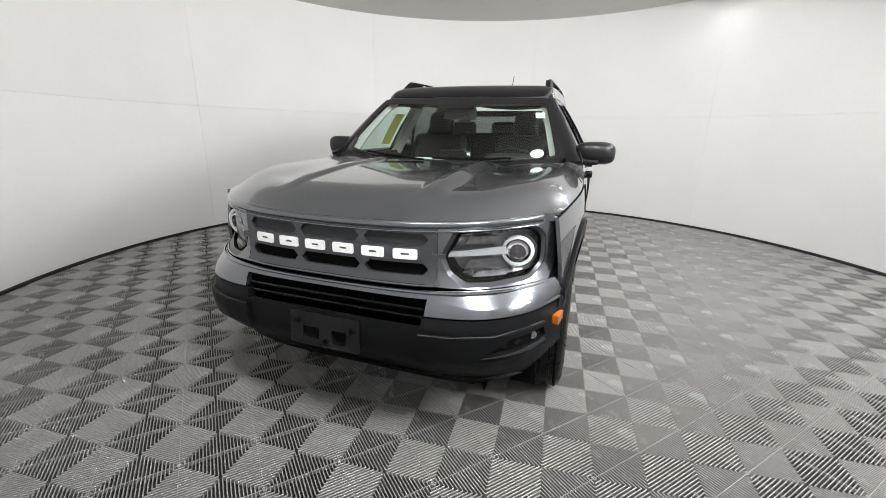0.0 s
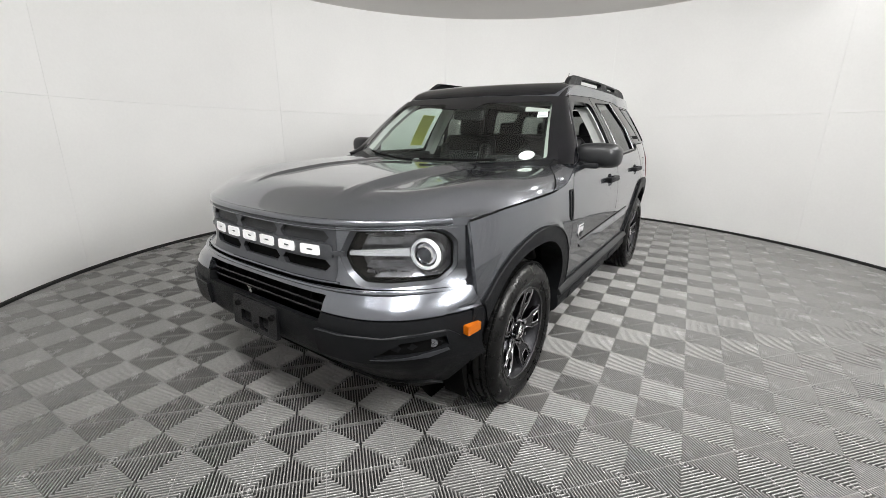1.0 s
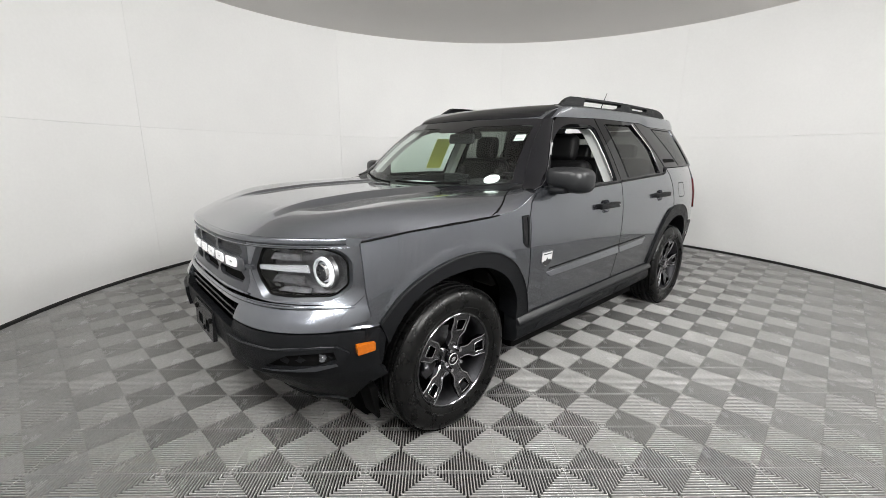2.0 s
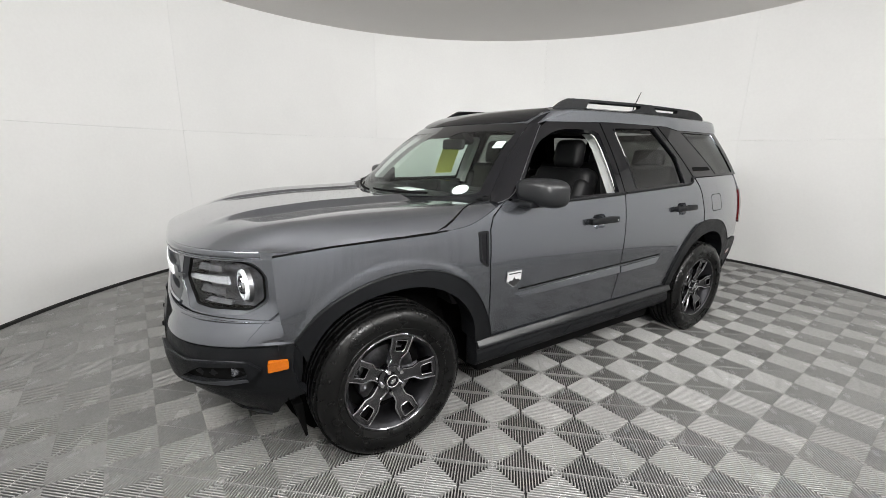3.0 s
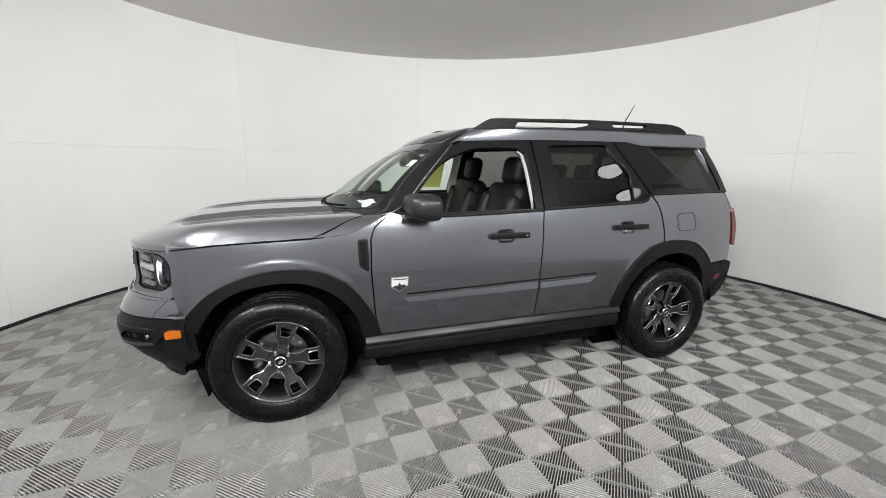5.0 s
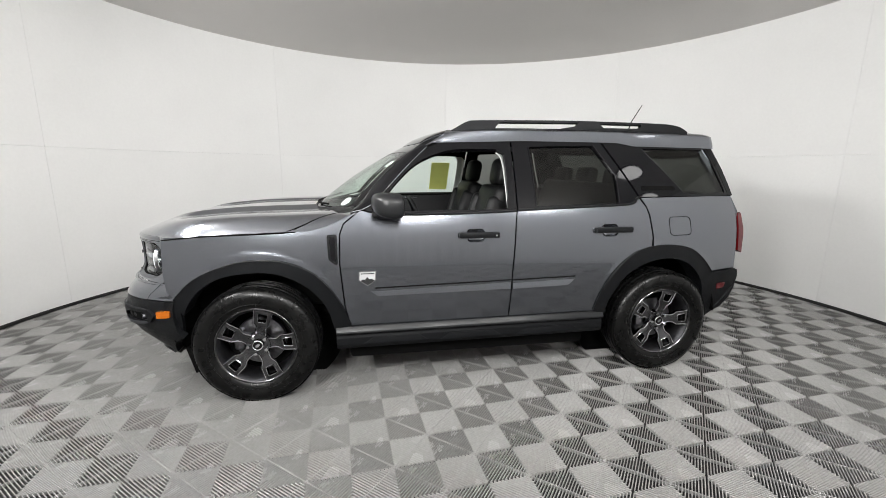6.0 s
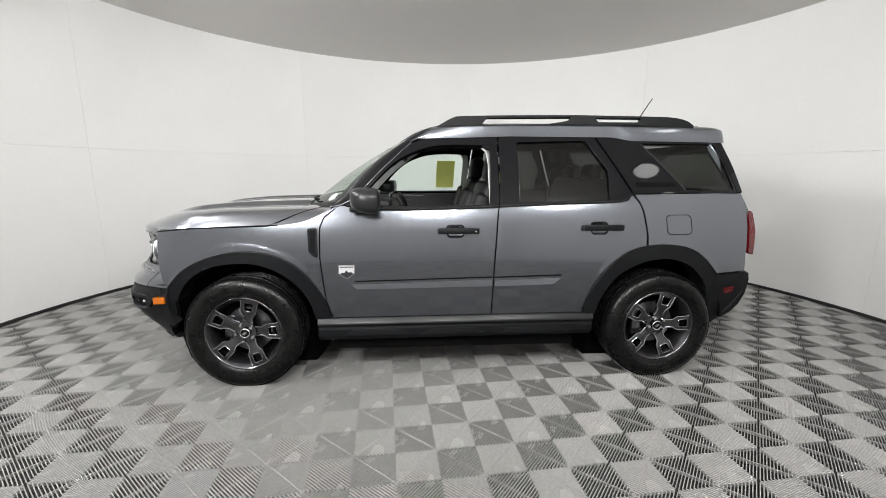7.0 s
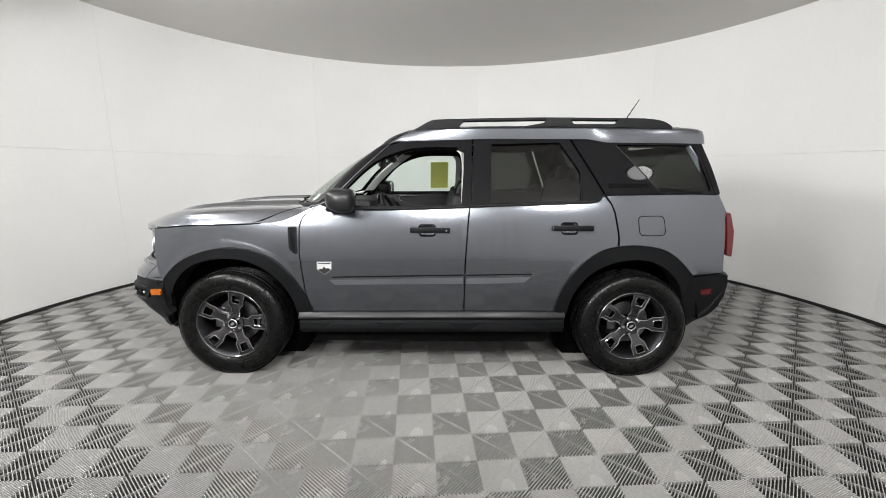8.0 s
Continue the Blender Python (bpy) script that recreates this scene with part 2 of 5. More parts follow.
def shrunk(loop, g):
    """The loop moved inwards by g."""
    if area(loop) < 0:
        loop = loop[::-1]
    out = []
    for i, p in enumerate(loop):
        a, b = Vector(loop[i - 1]), Vector(loop[(i + 1) % len(loop)])
        p = Vector(p)
        d, e = (p - a).normalized(), (b - p).normalized()
        n, m = Vector((-d.y, d.x)), Vector((-e.y, e.x))
        k = (n + m)
        k = k / max(k.dot(n), 0.3)
        out.append(tuple(p + k * g))
    return out


def rounded(loop, r, n=4):
    """The loop with its corners rounded by about r."""
    out = []
    for i, p in enumerate(loop):
        a, b, p = Vector(loop[i - 1]), Vector(loop[(i + 1) % len(loop)]), Vector(p)
        ra, rb = min(r, (a - p).length * 0.45), min(r, (b - p).length * 0.45)
        s, e = p + (a - p).normalized() * ra, p + (b - p).normalized() * rb
        for k in range(n + 1):
            t = k / n
            out.append(tuple(s * (1 - t) ** 2 + p * 2 * t * (1 - t) + e * t * t))
    return out


def sheet(loops, fn, step=0.05, depth=0.012, lift=0.0, cuts=()):
    """A panel: flat outlines (the first without, the others holes) laid on the surface fn(u, v), cut into a grid, with its edge
    turned back by depth. lift: how far it stands off the surface."""
    loops = [[tuple(p[:2]) for p in lp] for lp in loops]
    bm = bmesh.new()
    flat = [p for lp in loops for p in lp]
    vs = [bm.verts.new((u, v, 0)) for u, v in flat]
    for tri in tessellate_polygon([[Vector((u, v, 0)) for u, v in lp] for lp in loops]):
        try:
            bm.faces.new([vs[i] for i in tri])
        except ValueError:
            pass
    us, ws = [p[0] for p in flat], [p[1] for p in flat]
    for axis, lo, hi in ((0, min(us), max(us)), (1, min(ws), max(ws))):
        k = max(1, int(round((hi - lo) / step)))
        for i in range(1, k):
            co, no = [0, 0, 0], [0, 0, 0]
            co[axis], no[axis] = lo + (hi - lo) * i / k + 1e-5, 1
            bmesh.ops.bisect_plane(bm, geom=bm.verts[:] + bm.edges[:] + bm.faces[:], dist=1e-6, plane_co=co, plane_no=no)
    for u in cuts:
        bmesh.ops.bisect_plane(bm, geom=bm.verts[:] + bm.edges[:] + bm.faces[:], dist=1e-6, plane_co=(u, 0, 0), plane_no=(1, 0, 0))
    bmesh.ops.recalc_face_normals(bm, faces=bm.faces)
    if sum(f.normal.z for f in bm.faces) < 0:
        bmesh.ops.reverse_faces(bm, faces=bm.faces)
    if depth:
        rim = [e for e in bm.edges if e.is_boundary]
        g = bmesh.ops.extrude_edge_only(bm, edges=rim)
        for v in g["geom"]:
            if isinstance(v, bmesh.types.BMVert):
                v.co.z = -1
    h = 1e-3
    for v in bm.verts:
        u, w, low = v.co
        p = Vector(fn(u, w))
        n = (Vector(fn(u + h, w)) - Vector(fn(u - h, w))).cross(Vector(fn(u, w + h)) - Vector(fn(u, w - h)))
        n.normalize()
        v.co = p + n * (lift + (low * depth if low < -0.5 else 0))
    return bm


def both_sides(build):
    """Calls build(side) for the car's left (+1) and right (-1)."""
    return [build(s) for s in (1, -1)]


def prism(profile, along, bevel=0.0):
    """A closed profile of points (a, b) carried between two places by the function along(a, b, end)."""
    bm = bmesh.new()
    rows = [[bm.verts.new(along(a, b, e)) for a, b in profile] for e in (0, 1)]
    k = len(profile)
    for i in range(k):
        bm.faces.new((rows[0][i], rows[0][(i + 1) % k], rows[1][(i + 1) % k], rows[1][i]))
    bm.faces.new(rows[0][::-1])
    bm.faces.new(rows[1])
    bmesh.ops.recalc_face_normals(bm, faces=bm.faces)
    if bevel:
        bmesh.ops.bevel(bm, geom=bm.edges[:], offset=bevel, segments=2, profile=0.5, affect="EDGES", clamp_overlap=True)
    return bm


# ---------------------------------------------------------------- the car's surfaces: it faces -y, its left is +x
side_x = graph([0.22, 0.36, 0.46, 0.60, 0.70, 0.80, 0.88, 0.94, 1.00, 1.05, 1.09, 1.13, 1.18, 1.24], [0.79, 0.836, 0.859, 0.883, 0.895, 0.901, 0.900, 0.896, 0.889, 0.880, 0.871, 0.860, 0.843, 0.820])


def step01(a, b, x):
    t = min(max((x - a) / (b - a), 0), 1)
    return t * t * (3 - 2 * t)


def taper(y, z):
    front = 0.045 + 0.035 * step01(0.57, 1.0, z)
    return -front * max(0, (0.25 - y) / 0.72) ** 2 - 0.10 * max(0, (y - 2.35)) ** 2


def blister(y, z):
    """The soft swelling over each wheel arch."""
    out = 0
    for wy in (0.035, 2.625):
        r = math.hypot((y - wy) / 1.02, (z - 0.42))
        out += 0.0032 * (1 - step01(0.496, 0.514, r if z > 0.42 else abs(y - wy) / 1.02))
    return out


def body(y, z):
    return side_x(z) + taper(y, z) + blister(y, z)


def side_map(s):
    return lambda y, z: (s * body(y, z), y, z) if s > 0 else (s * body(-y, z), -y, z)


def house(y, z):
    t = (z - 1.13) / 0.44
    return 0.862 - 0.255 * t + 0.012 * math.sin(math.pi * min(max(t, 0), 1)) - 0.06 * max(0, (y - 2.35)) ** 2


def house_map(s):
    return lambda y, z: (s * house(y, z), y, z) if s > 0 else (s * house(-y, z), -y, z)


def on(s, loop):
    """An outline for the left side, or turned for the right."""
    return [(p[0] * s, p[1]) for p in loop]


def nose(x, z):
    x = abs(x)
    low = -0.848 + 1.0 * x ** 5.7
    high = -0.796 + 0.770 * x ** 3.4
    w = step01(0.64, 0.80, z)
    back = float(np.interp(z, [0.20, 0.28, 0.36, 0.42, 0.47, 0.54, 0.60, 0.64, 0.70, 0.76], [0.30, 0.21, 0.12, 0.05, 0.012, 0.0, 0.0, 0.012, 0.012, 0.0]))
    return low * (1 - w) + high * w + back


def nose_map(x, z):
    return (x, nose(x, z), z)


hood_edge = graph([-0.9, -0.47, -0.25, 0.05, 0.20, 0.327, 0.42, 0.50, 0.56, 0.62, 0.70], [0.966, 0.994, 1.017, 1.030, 1.036, 1.043, 1.062, 1.096, 1.126, 1.152, 1.17])
hood_mid = graph([-0.90, -0.80, -0.70, -0.60, -0.44, -0.19, 0.0, 0.3, 0.5, 0.65], [1.020, 1.040, 1.056, 1.070, 1.090, 1.113, 1.121, 1.129, 1.136, 1.150])


def hood_front(x):
    return -0.792 + 0.766 * abs(x) ** 3.4


def hood_z(x, y):
    a = abs(x)
    t = min(a / (body(y, hood_edge(y)) - 0.004), 1)
    z = hood_edge(y) + (hood_mid(y) - hood_edge(y)) * (1 - t ** 14)
    wide = 0.03 * step01(-0.5, 0.3, y)
    fall = min(max((a - 0.330) / (0.060 + wide), 0), 1)
    rise = 0.014 * step01(0.265, 0.305, a) - 0.030 * fall + 0.016 * step01(0.44, 0.70, a)
    z += rise * step01(-0.66, -0.40, y) * (1 - step01(0.30, 0.45, y))
    # rounded down to the front lip
    lip = 0.986 + 0.018 * (a / 0.8) ** 1.5
    k = max(0.0, 1 - max(y - hood_front(a), 0) / 0.26) ** 1.9
    return z - (z - lip) * k


def screen(u, t):
    """The windscreen: u from -1 to 1 across, t from 0 at the foot to 1 at the top."""
    half = 0.757 + (0.602 - 0.757) * t
    x = u * half
    yb, zb = 0.27 + 0.33 * u * u, 1.105 + 0.055 * u * u
    yt, zt = 0.930 + 0.065 * u * u, 1.547 - 0.010 * u * u
    return (x, yb + (yt - yb) * t - 0.016 * math.sin(math.pi * t), zb + (zt - zb) * t + 0.020 * math.sin(math.pi * t))


roof_mid = graph([0.90, 0.94, 1.0, 1.1, 1.2, 1.4, 1.7, 2.2, 2.8, 3.02, 3.10, 3.15, 3.18, 3.20, 3.22], [1.500, 1.549, 1.592, 1.632, 1.651, 1.665, 1.672, 1.676, 1.677, 1.676, 1.674, 1.668, 1.652, 1.615, 1.56])


def roof_low(y):
    """The lower edge of the roof's side, above the windows."""
    return float(np.interp(y, [0.95, 1.0, 1.1, 1.5, 1.7, 2.38, 2.50, 3.0, 3.2], [1.528, 1.532, 1.556, 1.571, 1.579, 1.579, 1.556, 1.555, 1.552]))


def roof_edge(y):
    """Half the width of the roof's top."""
    return float(np.interp(y, [0.999, 1.05, 1.20, 1.8, 2.35, 2.6, 2.85, 3.0, 3.10, 3.165, 3.19], [0.590, 0.600, 0.603, 0.604, 0.602, 0.598, 0.588, 0.577, 0.568, 0.556, 0.540]))


def roof_z(x, y):
    low = roof_low(y)
    t = min(abs(x) / (0.628 - 0.06 * max(0, y - 2.35) ** 2), 1.0)
    ahead = y - 0.065 * (x / 0.575) ** 2 * (1 - step01(0.93, 1.5, y))
    mid = roof_mid(ahead)
    return mid - (mid - low) * (0.10 * t ** 2 + 0.90 * (1 - math.sqrt(max(1 - t ** 22, 0))))


car = thing("suv", "dark grey metallic compact SUV with black cladding", "car", (-0.036, 0, 0))
car.scale.x = 1.041          # its full width

# arches, as lines of (y, z)
ARCH_F = smooth_line([(-0.417, 0.658), (-0.327, 0.752), (-0.211, 0.820), (-0.063, 0.868), (0.081, 0.880), (0.222, 0.858), (0.359, 0.785), (0.458, 0.663), (0.523, 0.531), (0.549, 0.455)], 3)
ARCH_F_IN = smooth_line([(-0.375, 0.560), (-0.345, 0.625), (-0.272, 0.715), (-0.149, 0.785), (0.034, 0.812), (0.176, 0.792), (0.314, 0.715), (0.413, 0.585), (0.450, 0.440)], 3)
ARCH_R = smooth_line([(2.145, 0.462), (2.150, 0.503), (2.189, 0.635), (2.271, 0.765), (2.388, 0.864), (2.509, 0.901), (2.667, 0.905), (2.811, 0.877), (2.926, 0.805), (3.027, 0.703)], 3)
ARCH_R_IN = smooth_line([(2.222, 0.440), (2.250, 0.576), (2.332, 0.708), (2.452, 0.784), (2.574, 0.816), (2.717, 0.809), (2.848, 0.748), (2.951, 0.636), (2.985, 0.540)], 3)
BELT = [(0.62, 1.152), (0.75, 1.130), (0.895, 1.120), (1.30, 1.128), (1.575, 1.136)]
GAP = 0.0022


BUMPER_X = 0.785
HOOD_CORNER = [(0.870, 0.255), (0.848, 0.315), (0.823, 0.362), (0.793, 0.410), (0.766, 0.458), (0.748, 0.505)]   # the bonnet's rear corner: x, y


def handle_cup(y0, z0):
    """The outline of the hollow behind a door handle."""
    return rounded([(y0 + 0.055, z0 + 0.034), (y0 + 0.155, z0 + 0.036), (y0 + 0.170, z0), (y0 + 0.155, z0 - 0.045), (y0 + 0.060, z0 - 0.046), (y0 + 0.045, z0)], 0.02)


def bowl(loop, fn, depth):
    """A shallow hollow behind the outline on the surface fn."""
    bm = bmesh.new()
    c = Vector((sum(p[0] for p in loop), sum(p[1] for p in loop))) / len(loop)
    rows = []
    for k, low in ((1.0, 0.0), (0.93, 0.45), (0.78, 0.80), (0.45, 1.0)):
        row = []
        for p in loop:
            q = c + (Vector(p) - c) * k
            x, y, z = fn(q.x, q.y)
            row.append(bm.verts.new((x - math.copysign(low * depth, x), y, z)))
        rows.append(row)
    n = len(loop)
    for a, b in zip(rows, rows[1:]):
        for i in range(n):
            bm.faces.new((a[i], a[(i + 1) % n], b[(i + 1) % n], b[i]))
    bm.faces.new(rows[-1])
    bmesh.ops.recalc_face_normals(bm, faces=bm.faces)
    return bm


def side_of_car(s):
    m, h = side_map(s), house_map(s)
    # front wing
    lp = [(y, hood_edge(y) - 0.006) for y in (-0.47, -0.36, -0.25, -0.1, 0.05, 0.2)] + [(y, hood_edge(y) - 0.001) for y in (0.26, 0.327, 0.365, 0.40, 0.45, 0.50, 0.55, 0.60)] + [(0.612, 1.149), (0.525, 1.08), (0.502, 1.02), (0.497, 0.84), (0.517, 0.58), (0.545, 0.462)]
    lp += list(reversed(ARCH_F)) + [(-0.455, 0.700), (-0.468, 0.80)]
    wing = part("front_wing", sheet([on(s, shrunk(lp, GAP))], m, 0.016, 0.015), PAINT, car)
    # black bar draws the shade in the gap beside the bonnet
    part("bonnet_seal", tube([(s * (body(y, hood_edge(y)) - 0.0005), y, hood_edge(y) - 0.0035) for y in np.linspace(-0.465, 0.26, 26)], 0.0032, 6), MATT_BLACK, wing)
    # top of the wing behind the bonnet's corner
    rim = [(body(y, hood_edge(y)) - 0.003, y) for y in (0.206, 0.235, 0.262, 0.30, 0.36, 0.40, 0.45, 0.50, 0.55, 0.60)]
    top = rim + [(0.775, 0.600)] + list(reversed(HOOD_CORNER))
    part("wing_top", sheet([[(s * x, y) for x, y in top]], lambda x, y: (x, y, hood_z(x, y)), 0.02, 0.012), PAINT, wing)
    # same drawn gap shade, round the bonnet's rear corner
    part("bonnet_seal", tube([(s * x, y, hood_z(x, y) - 0.001) for x, y in HOOD_CORNER], 0.0032, 6), MATT_BLACK, wing)
    # vent in the wing
    v = rounded([(0.431, 1.017), (0.487, 1.018), (0.487, 0.845), (0.470, 0.845), (0.436, 0.876)], 0.012)
    part("wing_vent", sheet([on(s, v), on(s, shrunk(v, 0.011))], m, 0.05, 0.012, 0.005), BLACK_PLASTIC, wing)
    part("vent_insert", sheet([on(s, shrunk(v, 0.010))], m, 0.05, 0.01, 0.001), GLOSS_BLACK, wing)
    # front door
    lp = BELT + [(1.566, 1.06), (1.556, 0.90), (1.549, 0.773), (1.547, 0.44), (0.556, 0.418), (0.520, 0.58), (0.500, 0.84), (0.505, 1.02), (0.527, 1.076)]
    door = part("front_door", sheet([on(s, shrunk(lp, GAP)), on(s, handle_cup(1.203, 1.002))], m, 0.04, 0.02), PAINT, car)
    fw = smooth_line([(0.735, 1.176), (0.823, 1.292), (0.970, 1.427), (1.150, 1.502), (1.310, 1.520), (1.500, 1.520)], 4) + [(1.546, 1.500), (1.542, 1.376), (1.524, 1.152), (0.895, 1.146), (0.770, 1.150)]
    out = [(0.64, 1.156)] + smooth_line([(0.686, 1.175), (0.862, 1.352), (1.014, 1.497), (1.085, 1.540), (1.165, 1.560), (1.466, 1.569)], 4) + [(1.600, 1.575), (1.590, 1.36), (1.578, 1.142), (1.30, 1.132), (0.895, 1.126)]
    fr = part("window_frame", sheet([on(s, out), on(s, fw)], h, 0.04, 0.03), GLOSS_BLACK, door)
    part("window_rail", tube([(s * (house(y, z) + 0.004), y, z) for y, z in smooth_line([(0.66, 1.148), (0.895, 1.128), (1.30, 1.134), (1.575, 1.143)], 5)], 0.008), BLACK_PLASTIC, door)
    if s < 0:
        pane = part("window_pane", sheet([on(s, fw)], h, 0.06, 0.0, -0.012), SCREEN_GLASS, door, "clear green-tinted raised window")
        pane.visible_shadow = False
    sail = [(0.70, 1.160), (0.780, 1.195), (0.835, 1.245), (0.850, 1.145), (0.80, 1.143)]
    part("mirror_base", sheet([on(s, sail)], h, 0.06, 0.02, -0.006), BLACK_PLASTIC, door)
    # rear door
    lp = [(1.580, 1.139), (2.0, 1.155), (2.35, 1.168), (2.43, 1.212), (2.470, 1.16), (2.488, 1.108), (2.515, 0.955)] + [p for p in reversed(ARCH_R) if p[0] < 2.516] + [(1.551, 0.440), (1.553, 0.773), (1.560, 0.90), (1.570, 1.06)]
    rdoor = part("rear_door", sheet([on(s, shrunk(lp, GAP)), on(s, handle_cup(2.098, 1.018))], m, 0.018, 0.02), PAINT, car)
    rw = rounded([(1.723, 1.541), (2.186, 1.556), (2.300, 1.361), (2.282, 1.186), (1.708, 1.166)], 0.02)
    out = [(1.612, 1.575), (2.0, 1.580), (2.252, 1.580), (2.432, 1.218), (2.412, 1.206), (2.351, 1.174), (1.97, 1.158), (1.586, 1.144), (1.600, 1.36)]
    part("window_frame", sheet([on(s, out), on(s, rw)], h, 0.05, 0.03), GLOSS_BLACK, rdoor)
    part("window_pane", sheet([on(s, rw)], h, 0.08, 0.0, -0.010), DARK_GLASS, rdoor, "dark tinted privacy window").visible_shadow = False
    part("window_rail", tube([(s * (house(y, z) + 0.004), y, z) for y, z in smooth_line([(1.588, 1.146), (1.97, 1.160), (2.351, 1.176), (2.412, 1.208), (2.434, 1.220)], 5)], 0.008), BLACK_PLASTIC, rdoor)
    part("window_seal", tube([(s * (house(y, z) + 0.001), y, z) for y, z in ((1.722, 1.536), (1.716, 1.36), (1.709, 1.170))], 0.005), GLOSS_BLACK, rdoor)
    part("window_divider", tube([(s * (house(y, z) + 0.001), y, z) for y, z in ((2.190, 1.560), (2.303, 1.361), (2.285, 1.184))], 0.006), GLOSS_BLACK, rdoor)
    # quarter panel, pillar cover, quarter window
    lp = [(2.44, 1.217), (3.00, 1.224), (3.17, 1.222), (3.215, 1.190), (3.235, 1.115), (3.242, 0.83), (3.255, 0.715)] + list(reversed([p for p in ARCH_R if p[0] > 2.525])) + [(2.522, 0.902), (2.522, 0.955), (2.495, 1.110), (2.475, 1.165)]
    quarter = part("quarter_panel", sheet([on(s, shrunk(lp, 0.002))], m, 0.018, 0.02), PAINT, car)
    qw = rounded([(2.555, 1.542), (3.098, 1.541), (3.142, 1.243), (2.800, 1.240)], 0.018)
    out = [(2.268, 1.580), (2.39, 1.580), (2.420, 1.574), (2.510, 1.558), (3.00, 1.556), (3.116, 1.555), (3.160, 1.228), (2.446, 1.221)]
    part("pillar_cover", sheet([on(s, out), on(s, qw)], h, 0.05, 0.03), GLOSS_BLACK, quarter)
    part("quarter_window", sheet([on(s, qw)], h, 0.08, 0.0, -0.006), DARK_GLASS, quarter, "dark tinted quarter window").visible_shadow = False
    part("glass_edge", tube([(s * (house(y, z) + 0.001), y, z) for y, z in ((2.560, 1.540), (2.68, 1.389), (2.795, 1.242))], 0.0035, 6), RIM_DARK, quarter)
    part("rear_pillar", sheet([on(s, [(3.119, 1.555), (3.160, 1.555), (3.184, 1.40), (3.200, 1.228), (3.164, 1.229)])], h, 0.05, 0.02), GLOSS_BLACK, quarter)
    slot = rounded([(2.47, 1.290), (2.72, 1.290), (2.73, 1.265), (2.47, 1.262)], 0.008)
    part("pillar_slot", sheet([on(s, slot)], h, 0.08, 0.004, 0.002), MATT_BLACK, quarter)
    fd = rounded([(2.636, 1.092), (2.809, 1.093), (2.823, 0.968), (2.648, 0.967)], 0.035, 5)
    part("fuel_door_gap", sheet([on(s, fd), on(s, shrunk(fd, 0.004))], m, 0.06, 0.0, 0.0008), MATT_BLACK, quarter)
    # wheel-arch cladding
    for name, outer, inner in (("front_arch_trim", ARCH_F, ARCH_F_IN), ("rear_arch_trim", ARCH_R, ARCH_R_IN)):
        lp = list(outer) + list(reversed(inner))
        part(name, sheet([on(s, lp)], m, 0.04, 0.12, 0.010), BLACK_PLASTIC, car)
        part("arch_lip", tube([(s * (body(y, z) + 0.010), y, z) for y, z in outer], 0.0045, 6), BLACK_PLASTIC, car)
    # sill
    pr = [(0.78, 0.285), (0.852, 0.300), (0.872, 0.330), (0.872, 0.372), (0.866, 0.388), (0.866, 0.440), (0.78, 0.452)]
    sill = part("sill_trim", prism(pr, lambda a, b, e: (s * a, 0.46 if not e else 2.212, b + (0.012 if e else 0)), 0.003), BLACK_PLASTIC, car)
    # sill's upper face, made lighter than the rest to carry the lamps' reflection
    pr = [(0.862, 0.400), (0.884, 0.404), (0.888, 0.410), (0.885, 0.420), (0.868, 0.446), (0.862, 0.446)]
    part("sill_strip", prism(pr, lambda a, b, e: (s * a, 0.46 if not e else 2.212, b + (0.012 if e else 0)), 0.002), SATIN, sill)
    for a, b in ((0.62, 1.02), (1.10, 1.50), (1.60, 2.05)):
        pr = [(a, 0.330), (a + 0.06, 0.372), (b - 0.06, 0.376), (b, 0.336)]
        part("sill_pad", prism(pr, lambda p, q, e: (s * (0.868 + 0.009 * e), p, q), 0.002), BLACK_PLASTIC, sill)
    # moulding on the doors
    for owner, a, b in ((door, 0.668, 1.540), (rdoor, 1.556, 1.978)):
        z0 = lambda y: 0.632 + (y - 0.668) * 0.0195
        pr = [(a + (0.045 if owner is door else 0), z0(a) + (0.006 if owner is door else 0)), (a + (0.004 if owner is door else 0), z0(a) + 0.046), (b, z0(b) + 0.052), (b - (0.0 if owner is door else 0.05), z0(b) + 0.002)]
        bm = bmesh.new()
        lo = [bm.verts.new((s * (body(y, z) - 0.005), y, z)) for y, z in pr]
        hi = [bm.verts.new((s * (body(y, z) + (0.015 if i == 3 else 0.005 if i == 2 else (0.008, 0.000)[i] if owner is door else (0.015, 0.005)[i])), y, z + (0.004 if i in (0, 3) else -0.006))) for i, (y, z) in enumerate(pr)]
        for i in range(4):
            bm.faces.new((lo[i], lo[(i + 1) % 4], hi[(i + 1) % 4], hi[i]))
        bm.faces.new(hi)
        bmesh.ops.recalc_face_normals(bm, faces=bm.faces)
        part("door_moulding", bm, PAINT, owner)
        groove = [(a + 0.03 * (owner is door), z0(a) + 0.056), (b, z0(b) + 0.058), (b, z0(b) + 0.066), (a + 0.03 * (owner is door), z0(a) + 0.064)]
        part("moulding_groove", sheet([on(s, groove)], m, 0.1, 0.002, 0.001), MATT_BLACK, owner)
    # handles
    for owner, y0, z0 in ((door, 1.203, 1.002), (rdoor, 2.098, 1.018)):
        cup = handle_cup(y0, z0)
        part("handle_cup", bowl(on(s, cup), m, 0.030), PAINT, owner)
        bm = bmesh.new()
        box(bm, (s * (body(y0 + 0.12, z0) + 0.026), y0 + 0.125, z0), (0.020, 0.250, 0.036), 0.008)
        box(bm, (s * (body(y0 + 0.12, z0) + 0.012), y0 + 0.028, z0), (0.03, 0.05, 0.034), 0.006)
